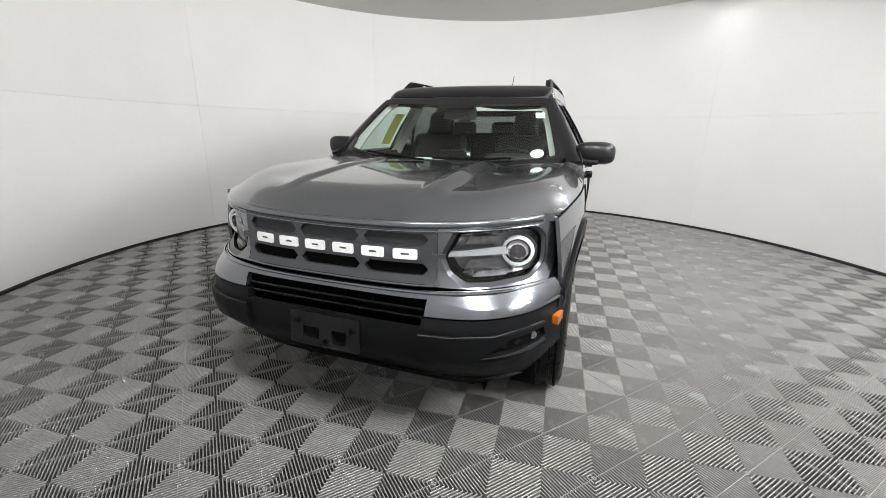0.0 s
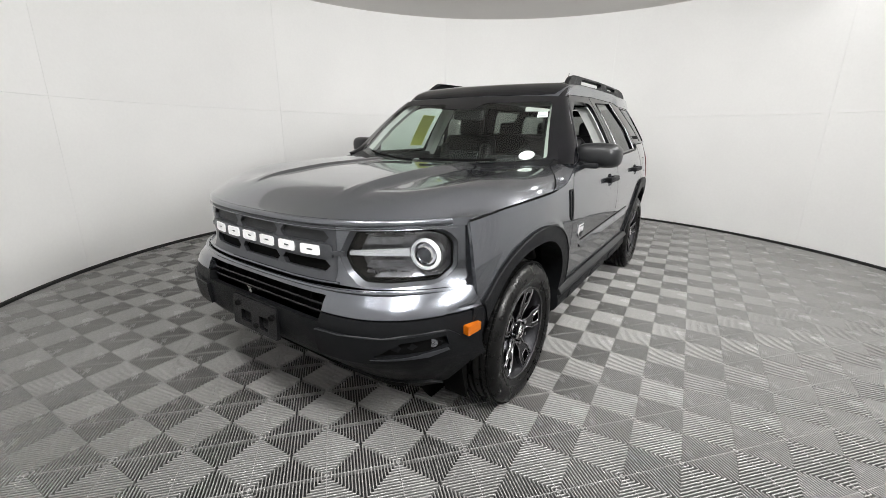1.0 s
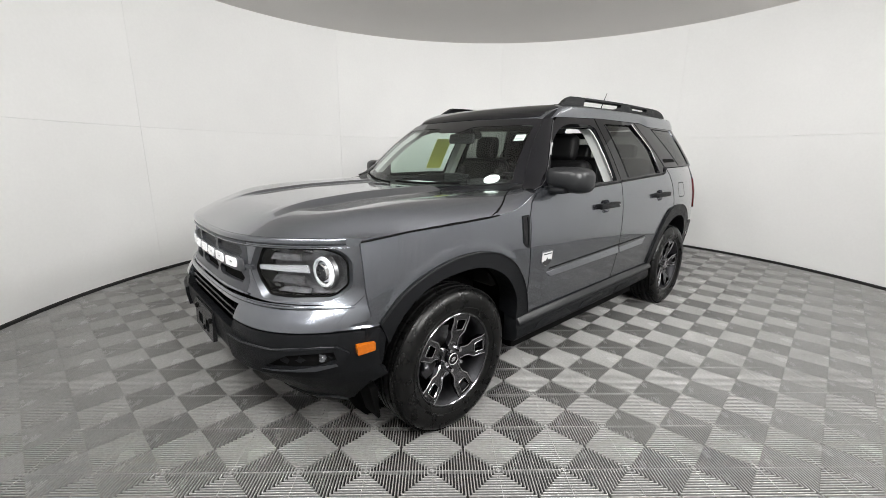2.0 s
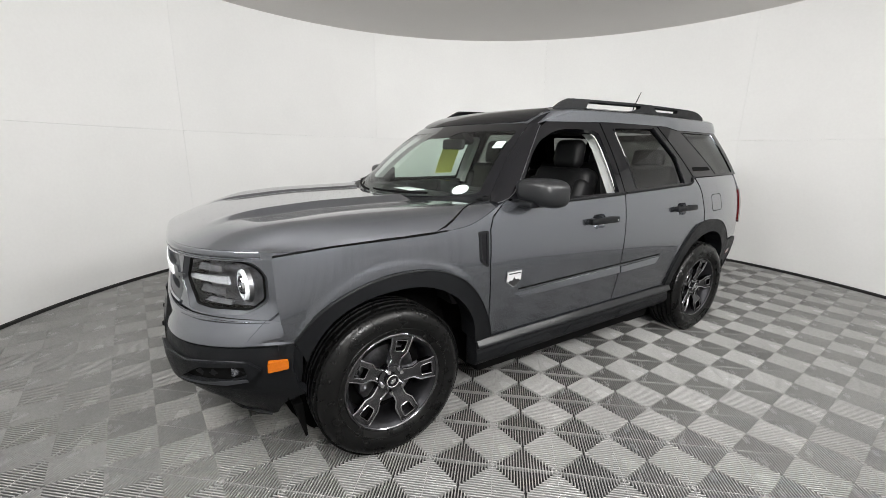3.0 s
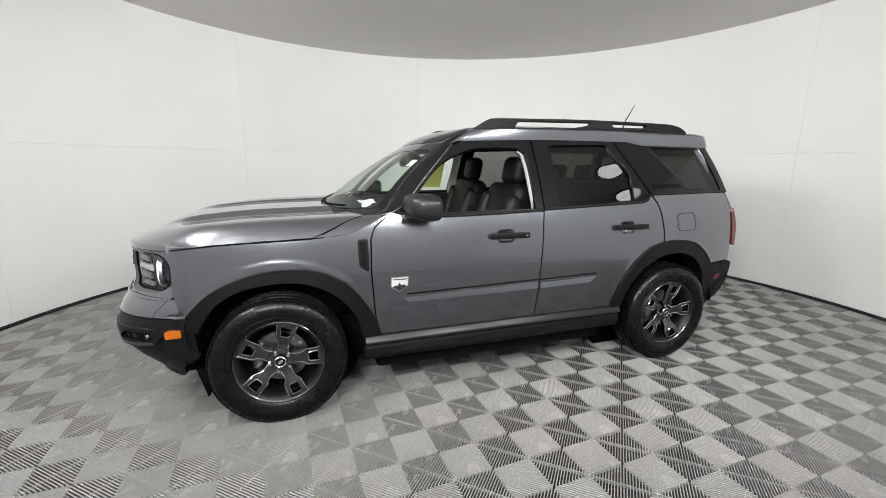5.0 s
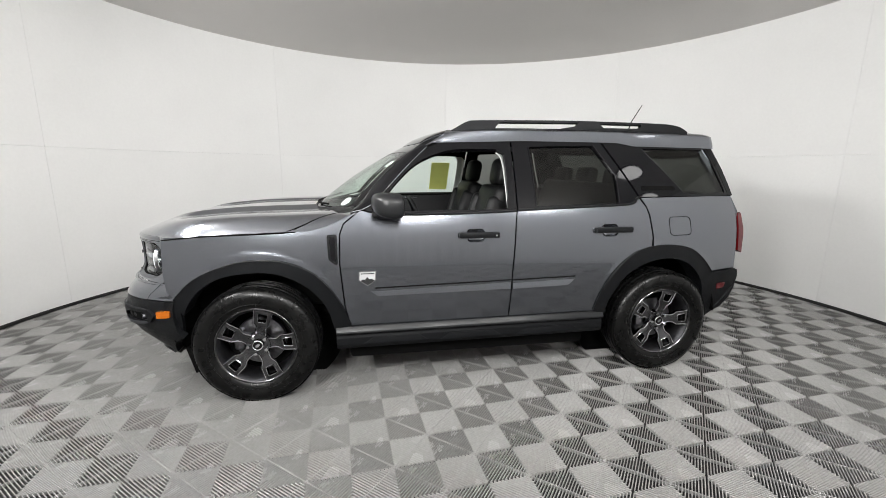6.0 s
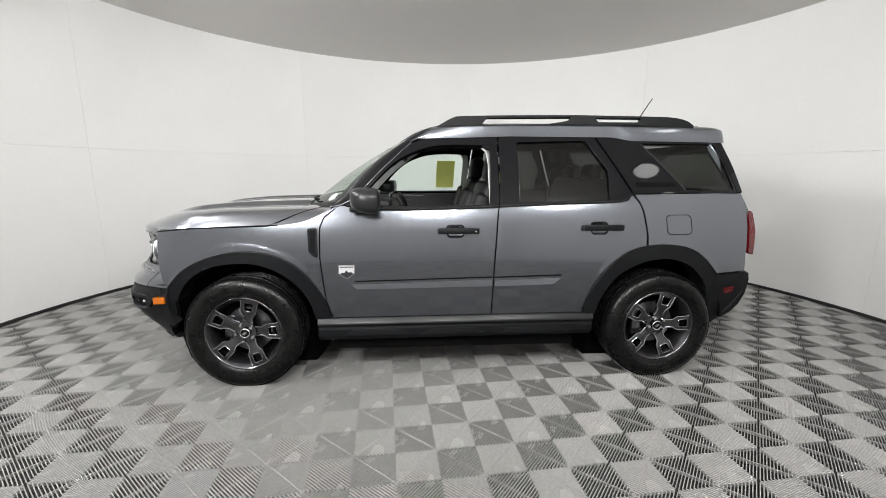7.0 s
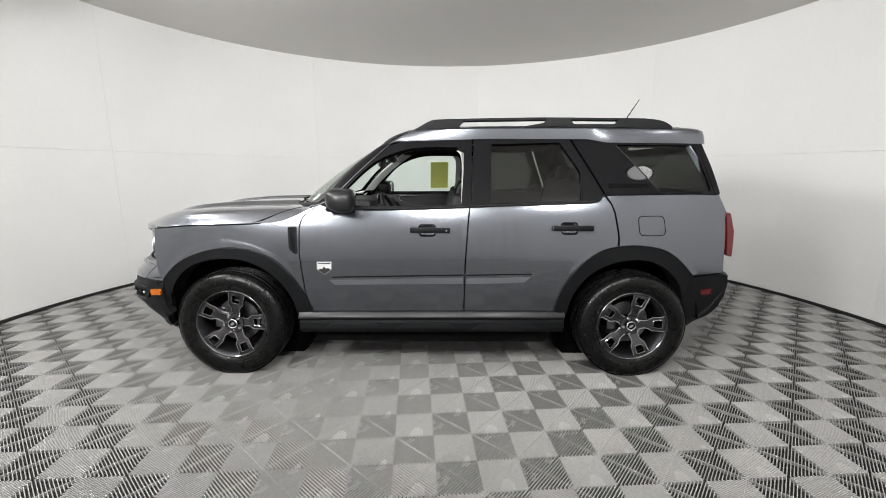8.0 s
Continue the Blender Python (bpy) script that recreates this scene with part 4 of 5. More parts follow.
# step in the bumper: raised outer pads, fog lamps
def bumper_pad(s):
    pad = [(0.385, 0.580), (0.50, 0.582), (0.65, 0.584), (0.795, 0.590), (0.815, 0.560), (0.80, 0.520), (0.735, 0.492), (0.60, 0.480), (0.385, 0.478)]
    mm = nose_map
    loop = [(s * x, z) for x, z in pad]
    pocket = [(0.610, 0.510), (0.690, 0.566), (0.788, 0.574), (0.793, 0.535), (0.755, 0.514)]
    part("bumper_pad", sheet([loop, [(s * x, z) for x, z in pocket]], mm, 0.03, 0.04, 0.016), BLACK_PLASTIC, bumper)
    # bead paler than the pad draws the highlight on its top edge
    part("pad_edge", tube([Vector(mm(s * x, z)) + Vector((0, -0.016, 0)) for x, z in pad[:4]], 0.0028, 6), GRILLE_MESH, bumper)
    part("fog_pocket", sheet([[(s * x, z) for x, z in shrunk(pocket, -0.004)]], mm, 0.05, 0.0, 0.0015), MATT_BLACK, bumper)
    blade = [(0.600, 0.500), (0.700, 0.507), (0.790, 0.524), (0.793, 0.515), (0.750, 0.500)]
    part("fog_blade", sheet([[(s * x, z) for x, z in blade]], mm, 0.04, 0.008, 0.022), GRILLE_GREY, bumper)
    place = Vector(nose_map(s * 0.765, 0.545))
    d = Vector((s * 0.55, -0.83, 0)).normalized()
    turn = d.to_track_quat("Z", "Y").to_matrix().to_4x4()
    bm = bmesh.new()
    bmesh.ops.create_cone(bm, cap_ends=True, segments=20, radius1=0.019, radius2=0.017, depth=0.012, matrix=Matrix.Translation(place - d * 0.003) @ turn)
    fog = part("fog_lamp", bm, REFLECTOR, bumper, "small round fog lamp")
    bm = bmesh.new()
    bmesh.ops.create_uvsphere(bm, u_segments=14, v_segments=8, radius=0.010, matrix=Matrix.Translation(place - d * 0.002))
    part("fog_lens", bm, LENS_GLASS, bumper)
    mk = rounded([(-0.520, 0.590), (-0.446, 0.592), (-0.446, 0.556), (-0.520, 0.550)], 0.006, 2)
    mk_map = lambda y, z: (s * (0.864 - 0.11 * max(0, -0.40 - y * s) - 0.55 * max(0, -0.42 - y * s) ** 2), y * s, z)
    part("side_marker", sheet([on(s, mk)], mk_map, 0.03, 0.03, 0.004), AMBER, bumper, "amber side marker lamp")
    lipp = [(0.30, 0.300), (0.52, 0.305), (0.70, 0.315), (0.72, 0.292), (0.54, 0.270), (0.30, 0.270)]
    part("lower_lip", sheet([[(s * x, z) for x, z in lipp]], mm, 0.05, 0.02, 0.010), BLACK_PLASTIC, bumper)


both_sides(bumper_pad)
skid = [(-0.62, 0.30), (0.62, 0.30), (0.55, 0.235), (-0.55, 0.235)]
part("skid_plate", sheet([skid], nose_map, 0.06, 0.01, 0.012), MATT_BLACK, bumper)

# number-plate bracket
bracket_map = lambda x, z: (x, -0.863 - 0.05 * (0.5 - z), z)
hole1, hole2 = rounded([(-0.105, 0.530), (-0.030, 0.530), (-0.030, 0.478), (-0.105, 0.478)], 0.008, 2), rounded([(0.025, 0.530), (0.095, 0.530), (0.085, 0.470), (0.030, 0.470)], 0.008, 2)
lp = rounded([(-0.165, 0.592), (0.150, 0.592), (0.150, 0.448), (-0.165, 0.448)], 0.008, 2)
plate = part("plate_bracket", sheet([lp, hole1, hole2], bracket_map, 0.05, 0.018), PLATE_PLASTIC, bumper, "empty black plate bracket")
for x, z in ((-0.125, 0.552), (0.118, 0.545), (0.0, 0.475)):
    bm = bmesh.new()
    bmesh.ops.create_cone(bm, cap_ends=True, segments=14, radius1=0.014, radius2=0.010, depth=0.008, matrix=Matrix.Translation((x, -0.866, z)) @ Matrix.Rotation(radians(90), 4, "X"))
    part("bracket_boss", bm, MATT_BLACK, bumper)

# grille
def lip_z(x):
    """The underside of the bonnet's front lip."""
    a = abs(x)
    return hood_z(a, hood_front(a)) - 0.028


X2 = list(np.linspace(-0.42, 0.42, 15))
bm = sheet([arc_x(0.742, X2) + arc_x(0.955, X2[::-1])], lambda x, z: (x, nose(x, 0.87) + 0.045, z), 0.06, 0.0)
part("grille_backing", bm, MATT_BLACK, car)
slots = []
for zc, hh in ((0.921, 0.024), (0.808, 0.023)):
    for xc, w in ((-0.270, 0.122), (0.0, 0.130), (0.270, 0.122)):
        slots.append([(xc - w, zc), (xc - w + 0.02, zc + hh), (xc + w - 0.02, zc + hh), (xc + w, zc), (xc + w - 0.02, zc - hh), (xc - w + 0.02, zc - hh)])
lp = arc_x(0.745, X2) + [(x, lip_z(x)) for x in X2[::-1]]
grille = part("grille", sheet([lp] + slots, nose_map, 0.03, 0.02, 0.004), GRILLE_GREY, car, "grey grille with six slots")
for sl in slots:
    up = sl[0][1] > 0.87
    part("grille_mesh", sheet([shrunk(sl, -0.002)], nose_map, 0.06, 0.0, -0.010 if up else -0.016), GRILLE_MESH if up else MATT_BLACK, grille)
bar = rounded([(-0.405, 0.842), (0.405, 0.842), (0.405, 0.894), (-0.405, 0.894)], 0.01, 2)
part("centre_bar", sheet([bar], nose_map, 0.04, 0.01, 0.010), GRILLE_GREY, grille)
for k in range(6):
    xc = -0.303 + k * 0.1225
    w = 0.044
    block = rounded([(xc - w, 0.848), (xc + w, 0.848), (xc + w, 0.887), (xc - w, 0.887)], 0.007, 2)
    slot = rounded([(xc - 0.016, 0.863), (xc + 0.016, 0.863), (xc + 0.016, 0.872), (xc - 0.016, 0.872)], 0.003, 2)
    part("name_block", sheet([block, slot], nose_map, 0.05, 0.006, 0.016), WHITE_LETTER, grille, "plain white block of the name strip")


for z in (0.750,):
    part("grille_lip", tube([(x, nose(x, z) - 0.006, z + 0.0) for x in np.linspace(-0.44, 0.44, 21)], 0.006, 8), PAINT, grille)
part("grille_lip", tube([(x, nose(x, 0.94) - 0.006, lip_z(x) - 0.010) for x in np.linspace(-0.785, 0.785, 35)], lambda t: 0.004 * min(1, 12 * t + 0.15, 12 * (1 - t) + 0.15), 8), PAINT, grille)
part("bumper_ledge", tube([(x, nose(x, 0.722) - 0.004, 0.724 + 0.008 * abs(x)) for x in np.linspace(-0.80, 0.80, 37)], lambda t: 0.008 * min(1, 8 * t + 0.1, 8 * (1 - t) + 0.1), 8), PAINT, upper)

# headlamps
def headlamp(s):
    mm = nose_map
    cut = rounded([(0.448, 0.858), (0.490, 0.948), (0.60, 0.955), (0.700, 0.956), (0.736, 0.938), (0.752, 0.905), (0.752, 0.815), (0.722, 0.768), (0.60, 0.760), (0.52, 0.762), (0.470, 0.800)], 0.014, 3)
    cut = cut if area(cut) > 0 else cut[::-1]
    mouth = shrunk(cut, -0.018)
    outer = [(0.422, 0.745), (0.55, 0.738), (0.66, 0.738), (0.760, 0.738), (0.790, 0.737), (0.806, 0.80), (0.808, 0.90)] + [(x, lip_z(x)) for x in (0.800, 0.75, 0.68, 0.61, 0.54, 0.48, 0.422)] + [(0.422, 0.90), (0.422, 0.80)]
    bezel = part("headlamp_bezel", sheet([[(s * x, z) for x, z in outer], [(s * x, min(z, lip_z(x) - 0.004)) for x, z in mouth]], mm, 0.03, 0.03, 0.004), PAINT, car)
    bm = bmesh.new()
    hi = [bm.verts.new(Vector(mm(s * x, min(z, lip_z(x) - 0.004))) + Vector((0, -0.003, 0))) for x, z in mouth]
    lo = [bm.verts.new(Vector(mm(s * x, z)) + Vector((0, 0.016, 0))) for x, z in cut]
    for i in range(len(hi)):
        bm.faces.new((hi[i - 1], hi[i], lo[i], lo[i - 1]))
    bmesh.ops.recalc_face_normals(bm, faces=bm.faces)
    part("bezel_recess", bm, GRILLE_GREY, bezel, "dark grey recess round the lamp")
    lamp = part("headlamp", sheet([[(s * x, z) for x, z in cut]], lambda x, z: (x, nose(x, z) + 0.085, z), 0.05, 0.0), LAMP_DARK, car, "clear-lensed headlamp with a white light ring")
    part("lens", sheet([[(s * x, z) for x, z in cut]], mm, 0.04, 0.0, -0.014), LENS_GLASS, lamp).visible_shadow = False
    part("lens_rim", tube([(s * x, nose(x, z) + 0.013, z) for x, z in cut + cut[:1]], 0.0045, 6), MATT_BLACK, lamp)
    # ring
    c = Vector((s * 0.676, nose(0.676, 0.858) + 0.040, 0.858))
    d = Vector((s * 0.16, -0.98, 0)).normalized()
    turn = Matrix.Translation(c) @ d.to_track_quat("Z", "Y").to_matrix().to_4x4()
    bm = ring_bm([(0.049, 0.0), (0.050, 0.012), (0.060, 0.010), (0.063, 0.0)], 40, closed_profile=True)
    bmesh.ops.transform(bm, matrix=turn, verts=bm.verts)
    part("light_ring", bm, LAMP_WHITE, lamp, "white light ring")
    bm = ring_bm([(0.030, 0.0), (0.030, 0.016), (0.036, 0.014), (0.049, -0.010)], 32)
    bmesh.ops.transform(bm, matrix=turn, verts=bm.verts)
    part("reflector_ring", bm, CHROME, lamp)
    bm = bmesh.new()
    bmesh.ops.create_uvsphere(bm, u_segments=20, v_segments=12, radius=0.030, matrix=turn)
    part("projector", bm, LENS_GLASS, lamp)
    # light bar towards the grille
    bar = [(0.452, 0.854), (0.56, 0.856), (0.645, 0.856), (0.640, 0.886), (0.56, 0.880), (0.452, 0.870)]
    tip = [(0.378, 0.857), (0.450, 0.853), (0.450, 0.871), (0.378, 0.867)]
    part("bar_tip", sheet([[(s * x, z) for x, z in tip]], mm, 0.04, 0.012, 0.010), GRILLE_GREY, bezel, "silver tip of the light bar")
    part("light_bar", sheet([[(s * x, z) for x, z in bar]], lambda x, z: (x, nose(x, z) + 0.020, z), 0.04, 0.012), BAR_SILVER, lamp, "silver and white light bar")
    for z0, z1, x0, x1 in ((0.902, 0.930, 0.505, 0.620), (0.808, 0.838, 0.505, 0.625), (0.774, 0.792, 0.535, 0.650)):
        lp = rounded([(x0, z0), (x1, z0), (x1, z1), (x0 + 0.02, z1)], 0.004, 2)
        part("reflector_strip", sheet([[(s * x, z) for x, z in lp]], lambda x, z: (x, nose(x, z) + 0.024, z), 0.04, 0.01), LAMP_DARK, lamp, "dark chrome reflector strip")

    for k, (x0, z0) in enumerate(((0.50, 0.785), (0.535, 0.780), (0.57, 0.785), (0.605, 0.780), (0.50, 0.935), (0.56, 0.938), (0.62, 0.938))):
        lp = [(x0, z0), (x0 + 0.03, z0), (x0 + 0.026, z0 + 0.010), (x0 + 0.004, z0 + 0.012)]
        part("facet", sheet([[(s * x, z) for x, z in lp]], lambda x, z: (x, nose(x, z) + 0.036 + 0.006 * (k % 2), z), 0.04, 0.01), ALLOY, lamp)
    bm = ring_bm([(0.067, -0.012), (0.068, 0.002), (0.071, 0.002), (0.073, -0.014)], 40, radians(200), radians(430))
    bmesh.ops.transform(bm, matrix=turn, verts=bm.verts)
    part("lamp_shroud", bm, STEEL, lamp)


both_sides(headlamp)


# ---------------------------------------------------------------- wheels
def wheel_at(s, y):
    m = Matrix.Translation((s * 0.765, y, 0.352)) @ Matrix(((0, 0, s, 0), (s, 0, 0, 0), (0, 1, 0, 0), (0, 0, 0, 1)))
    turned = lambda bm: (bmesh.ops.transform(bm, matrix=m, verts=bm.verts), bmesh.ops.recalc_face_normals(bm, faces=bm.faces), bm)[2]
    # local: z outwards along the axle
    rim = part("wheel", turned(ring_bm([(0.214, -0.10), (0.222, -0.10), (0.205, -0.06), (0.200, 0.02), (0.208, 0.07), (0.224, 0.092), (0.236, 0.098), (0.236, 0.090), (0.214, 0.06), (0.206, -0.06), (0.206, -0.10)], 64)), RIM_DARK, car, "dark alloy wheel with five forked spokes")
    pr = [(0.228, 0.088), (0.238, 0.098), (0.252, 0.104), (0.275, 0.112), (0.305, 0.116), (0.330, 0.108), (0.346, 0.096), (0.356, 0.078), (0.360, 0.060), (0.350, 0.057), (0.350, 0.050), (0.361, 0.047), (0.363, 0.022), (0.352, 0.019), (0.352, 0.011), (0.363, 0.008),
          (0.363, -0.008), (0.352, -0.011), (0.352, -0.019), (0.363, -0.022), (0.361, -0.047), (0.350, -0.050), (0.350, -0.057), (0.360, -0.060), (0.355, -0.080), (0.330, -0.108), (0.28, -0.112), (0.228, -0.10)]
    tyre = part("tyre", turned(ring_bm(pr, 96)), RUBBER, rim, "black all-season tyre", smooth=35)
    bm = bmesh.new()
    for k in range(84):
        a = 2 * math.pi * k / 84
        for z0 in (0.074, -0.074):
            t = Matrix.Rotation(a, 4, "Z") @ Matrix.Translation((0.3495, 0, z0)) @ Matrix.Rotation(radians(28 if z0 > 0 else -28), 4, "Y")
            g = bmesh.ops.create_cube(bm, size=1, matrix=t @ Matrix.Diagonal((0.009, 0.024, 0.030, 1)))
    tagged(part("tread", turned(bm), MATT_BLACK, rim, smooth=0), kind="stuff")
    bm = ring_bm([(0.262, 0.1085), (0.262, 0.112), (0.266, 0.113), (0.268, 0.1105)], 80)
    part("sidewall_ring", turned(bm), RUBBER, rim)
    # plain bars where the maker's lettering stands
    for start in (100, 280):
        bm = bmesh.new()
        for k in range(9):
            box(bm, (0, 0, 0), (0.010, 0.016, 0.004), 0.0, Matrix.Rotation(radians(start + 4.6 * k), 4, "Z") @ Matrix.Translation((0.300, 0, 0.1155)))
        part("sidewall_mark", turned(bm), RUBBER, rim, smooth=0)
    # spokes
    outline = [(-0.034, 0.040), (-0.027, 0.090), (-0.029, 0.112), (-0.047, 0.138), (-0.050, 0.192), (-0.056, 0.229), (0.056, 0.229), (0.050, 0.192), (0.047, 0.138), (0.029, 0.112), (0.027, 0.090), (0.034, 0.040)]
    window = rounded([(-0.024, 0.146), (-0.030, 0.202), (0.030, 0.202), (0.024, 0.146)], 0.009, 2)
    for k in range(5):
        a = radians(13 + 72 * k) * -1
        def dish(u, v, a=a):
            x, yy = u * math.cos(a) - v * math.sin(a), u * math.sin(a) + v * math.cos(a)
            return (x, yy, 0.060 + 0.030 * step01(0.04, 0.20, v) - 0.9 * u * u)
        bm = sheet([outline, window], dish, 0.03, 0.028)
        part("spoke", turned(bm), ALLOY, rim, smooth=30)
        # paler beads put the highlights along spoke and window edges into colour
        for side in (-1, 1):
            line = [(side * 0.0300, 0.062), (side * 0.0258, 0.090), (side * 0.0278, 0.112), (side * 0.0458, 0.139), (side * 0.0488, 0.192), (side * 0.0540, 0.222)]
            bm = tube([Vector(dish(u, v)) + Vector((0, 0, 0.001)) for u, v in line], 0.0042, 6)
            part("spoke_edge", turned(bm), GLINT, rim)
        bm = tube([Vector(dish(u, v)) + Vector((0, 0, 0.001)) for u, v in window + window[:1]], 0.0028, 6)
        part("window_edge", turned(bm), GLINT, rim)
    part("rim_lip", turned(ring_bm([(0.224, 0.0955), (0.228, 0.0995), (0.234, 0.100), (0.2385, 0.0965)], 72)), ALLOY, rim, "polished rim lip")
    bm = bmesh.new()
    bmesh.ops.create_cone(bm, cap_ends=True, segments=36, radius1=0.075, radius2=0.066, depth=0.03, matrix=Matrix.Translation((0, 0, 0.052)))
    part("hub", turned(bm), ALLOY, rim)
    bm = bmesh.new()
    bmesh.ops.create_cone(bm, cap_ends=True, segments=28, radius1=0.031, radius2=0.028, depth=0.02, matrix=Matrix.Translation((0, 0, 0.072)))
    part("centre_cap", turned(bm), GLOSS_BLACK, rim)
    bm = ring_bm([(0.026, 0.083), (0.029, 0.085), (0.032, 0.082)], 28)
    part("cap_ring", turned(bm), CHROME, rim)
    bm = bmesh.new()
    bmesh.ops.create_cone(bm, cap_ends=True, segments=24, radius1=0.017, radius2=0.015, depth=0.004, matrix=Matrix.Translation((0, 0, 0.083)) @ Matrix.Rotation(radians(35), 4, "Z") @ Matrix.Diagonal((1.0, 0.55, 1.0, 1.0)))
    part("cap_emblem", turned(bm), CHROME, rim)
    for k in range(5):
        a = radians(13 + 36 + 72 * k) * -1
        bm = bmesh.new()
        bmesh.ops.create_cone(bm, cap_ends=True, segments=6, radius1=0.012, radius2=0.010, depth=0.028, matrix=Matrix.Rotation(a, 4, "Z") @ Matrix.Translation((0, 0.055, 0.074)))
        part("wheel_nut", turned(bm), CHROME, rim)
    bm = ring_bm([(0.03, 0.0), (0.145, 0.0), (0.15, -0.012), (0.15, -0.024), (0.03, -0.024)], 40)
    part("brake_disc", turned(bm), STEEL, rim)
    bm = bmesh.new()
    box(bm, (-0.115, 0.02, 0.01), (0.06, 0.13, 0.05), 0.012)
    part("brake_caliper", turned(bm), STEEL, rim)
    bm = bmesh.new()
    bmesh.ops.create_circle(bm, cap_ends=True, segments=40, radius=0.21, matrix=Matrix.Translation((0, 0, -0.05)))
    part("wheel_back", turned(bm), MATT_BLACK, rim)


for s in (1, -1):
    for y in (0.0, 2.67):
        wheel_at(s, y)

# ---------------------------------------------------------------- underside, cabin
bm = bmesh.new()
box(bm, (0, 1.30, 0.31), (1.10, 3.75, 0.20), 0.03)
box(bm, (0, 1.33, 0.31), (1.58, 1.60, 0.22), 0.03)
part("underbody", bm, MATT_BLACK, car)
bm = bmesh.new()
box(bm, (0, 0.0, 0.70), (1.25, 0.80, 0.40), 0.05)
part("engine_bay", bm, MATT_BLACK, car)
bm = bmesh.new()
box(bm, (0, 1.34, 0.47), (1.60, 1.56, 0.06), 0.01)
box(bm, (0, 2.66, 0.47), (1.00, 1.10, 0.06), 0.01)
part("cabin_floor", bm, CABIN_DARK, car)
pr = [(0.30, 1.10), (0.62, 1.115), (0.86, 1.095), (0.93, 1.03), (0.90, 0.85), (0.80, 0.62), (0.40, 0.60), (0.30, 0.80)]
dash = part("dashboard", prism(pr, lambda a, b, e: ((e * 2 - 1) * 0.74, a, b), 0.02), CABIN_DARK, car)
bm = bmesh.new()
box(bm, (0.40, 0.80, 1.125), (0.34, 0.20, 0.07), 0.03)
part("instrument_hood", bm, CABIN_DARK, dash)
bm = bmesh.new()
box(bm, (-0.02, 0.86, 1.11), (0.24, 0.02, 0.14), 0.008, Matrix.Rotation(radians(-12), 4, "X"))
part("centre_screen", bm, GLOSS_BLACK, dash)
bm = bmesh.new()
box(bm, (-0.12, 0.62, 1.122), (0.22, 0.12, 0.004), 0.001)
part("dash_paper", bm, PAPER, dash)
bm = bmesh.new()
box(bm, (0, 1.25, 0.68), (0.26, 0.9, 0.36), 0.04)
part("centre_console", bm, CABIN_DARK, car)
bm = ring_bm([(0.185 + 0.014 * math.cos(a), 0.014 * math.sin(a)) for a in [2 * math.pi * k / 10 for k in range(10)]], 36, closed_profile=True)
wheel_turn = Matrix.Translation((0.38, 1.03, 1.02)) @ Matrix.Rotation(radians(-66), 4, "X")
box(bm, (0, 0.02, -0.01), (0.34, 0.05, 0.03), 0.01)
box(bm, (0, 0, -0.015), (0.13, 0.12, 0.05), 0.03)
bmesh.ops.transform(bm, matrix=wheel_turn, verts=bm.verts)
part("steering_wheel", bm, LEATHER, car)


def seat(x, y, rear=False):
    bm = bmesh.new()
    box(bm, (x, y, 0.66), (0.52, 0.52, 0.18), 0.06, segments=3)
    base = part("seat_cushion", bm, LEATHER, car, "black leather seat")
    bm = bmesh.new()
    lean = Matrix.Rotation(radians(-17), 4, "X")
    box(bm, (x, y + 0.30, 0.98), (0.48, 0.15, 0.62), 0.06, lean, 3)
    box(bm, (x - 0.20, y + 0.27, 0.96), (0.09, 0.17, 0.50), 0.04, lean, 3)
    box(bm, (x + 0.20, y + 0.27, 0.96), (0.09, 0.17, 0.50), 0.04, lean, 3)
    part("seat_back", bm, LEATHER, base)
    bm = bmesh.new()
    box(bm, (x, y + 0.40, 1.370), (0.225, 0.11, 0.205), 0.054, Matrix.Rotation(radians(-10), 4, "X"), 3)
    part("headrest", bm, LEATHER, base)
    for dx in (-0.07, 0.07):
        part("headrest_post", tube([(x + dx, y + 0.385, 1.20), (x + dx, y + 0.40, 1.33)], 0.007), CHROME, base)


seat(0.38, 1.22)
seat(-0.38, 1.22)
bm = bmesh.new()
box(bm, (0, 2.12, 0.68), (1.36, 0.52, 0.18), 0.06, segments=3)
box(bm, (0, 2.44, 1.00), (1.34, 0.16, 0.60), 0.06, Matrix.Rotation(radians(-15), 4, "X"), 3)
bench = part("rear_bench", bm, LEATHER, car, "black leather rear bench")
for x in (-0.42, 0.0, 0.42):
    bm = bmesh.new()
    box(bm, (x, 2.52, 1.34), (0.25, 0.09, 0.15), 0.04, Matrix.Rotation(radians(-10), 4, "X"), 3)
    part("headrest", bm, LEATHER, bench)
bm = bmesh.new()
box(bm, (0.0, 0.90, 1.425), (0.24, 0.03, 0.07), 0.02, Matrix.Rotation(radians(-8), 4, "X"))
mirror = part("inside_mirror", bm, CABIN_DARK, car)
bm = bmesh.new()
box(bm, (0.0, 0.955, 1.472), (0.20, 0.12, 0.05), 0.02, Matrix.Rotation(radians(-35), 4, "X"))
part("camera_housing", bm, CABIN_DARK, mirror)
for s in (1, -1):
    part("seat_belt", prism([(1.585, 1.40), (1.635, 1.40), (1.645, 0.75), (1.595, 0.75)], lambda a, b, e: (s * (0.655 - (b - 1.3) * 0.15 - 0.004 * e), a, b)), CABIN_DARK, car)

# papers stuck in the windows
pf = [(1.278, 1.455), (1.455, 1.455), (1.450, 1.190), (1.272, 1.190)]
paper = part("window_paper", sheet([on(-1, pf)], house_map(-1), 0.05, 0.0008, -0.016), PAPER_YELLOW, car)
paper.parent = None
tagged(paper, "yellow-green paper sheet stuck inside a side window", "paper")


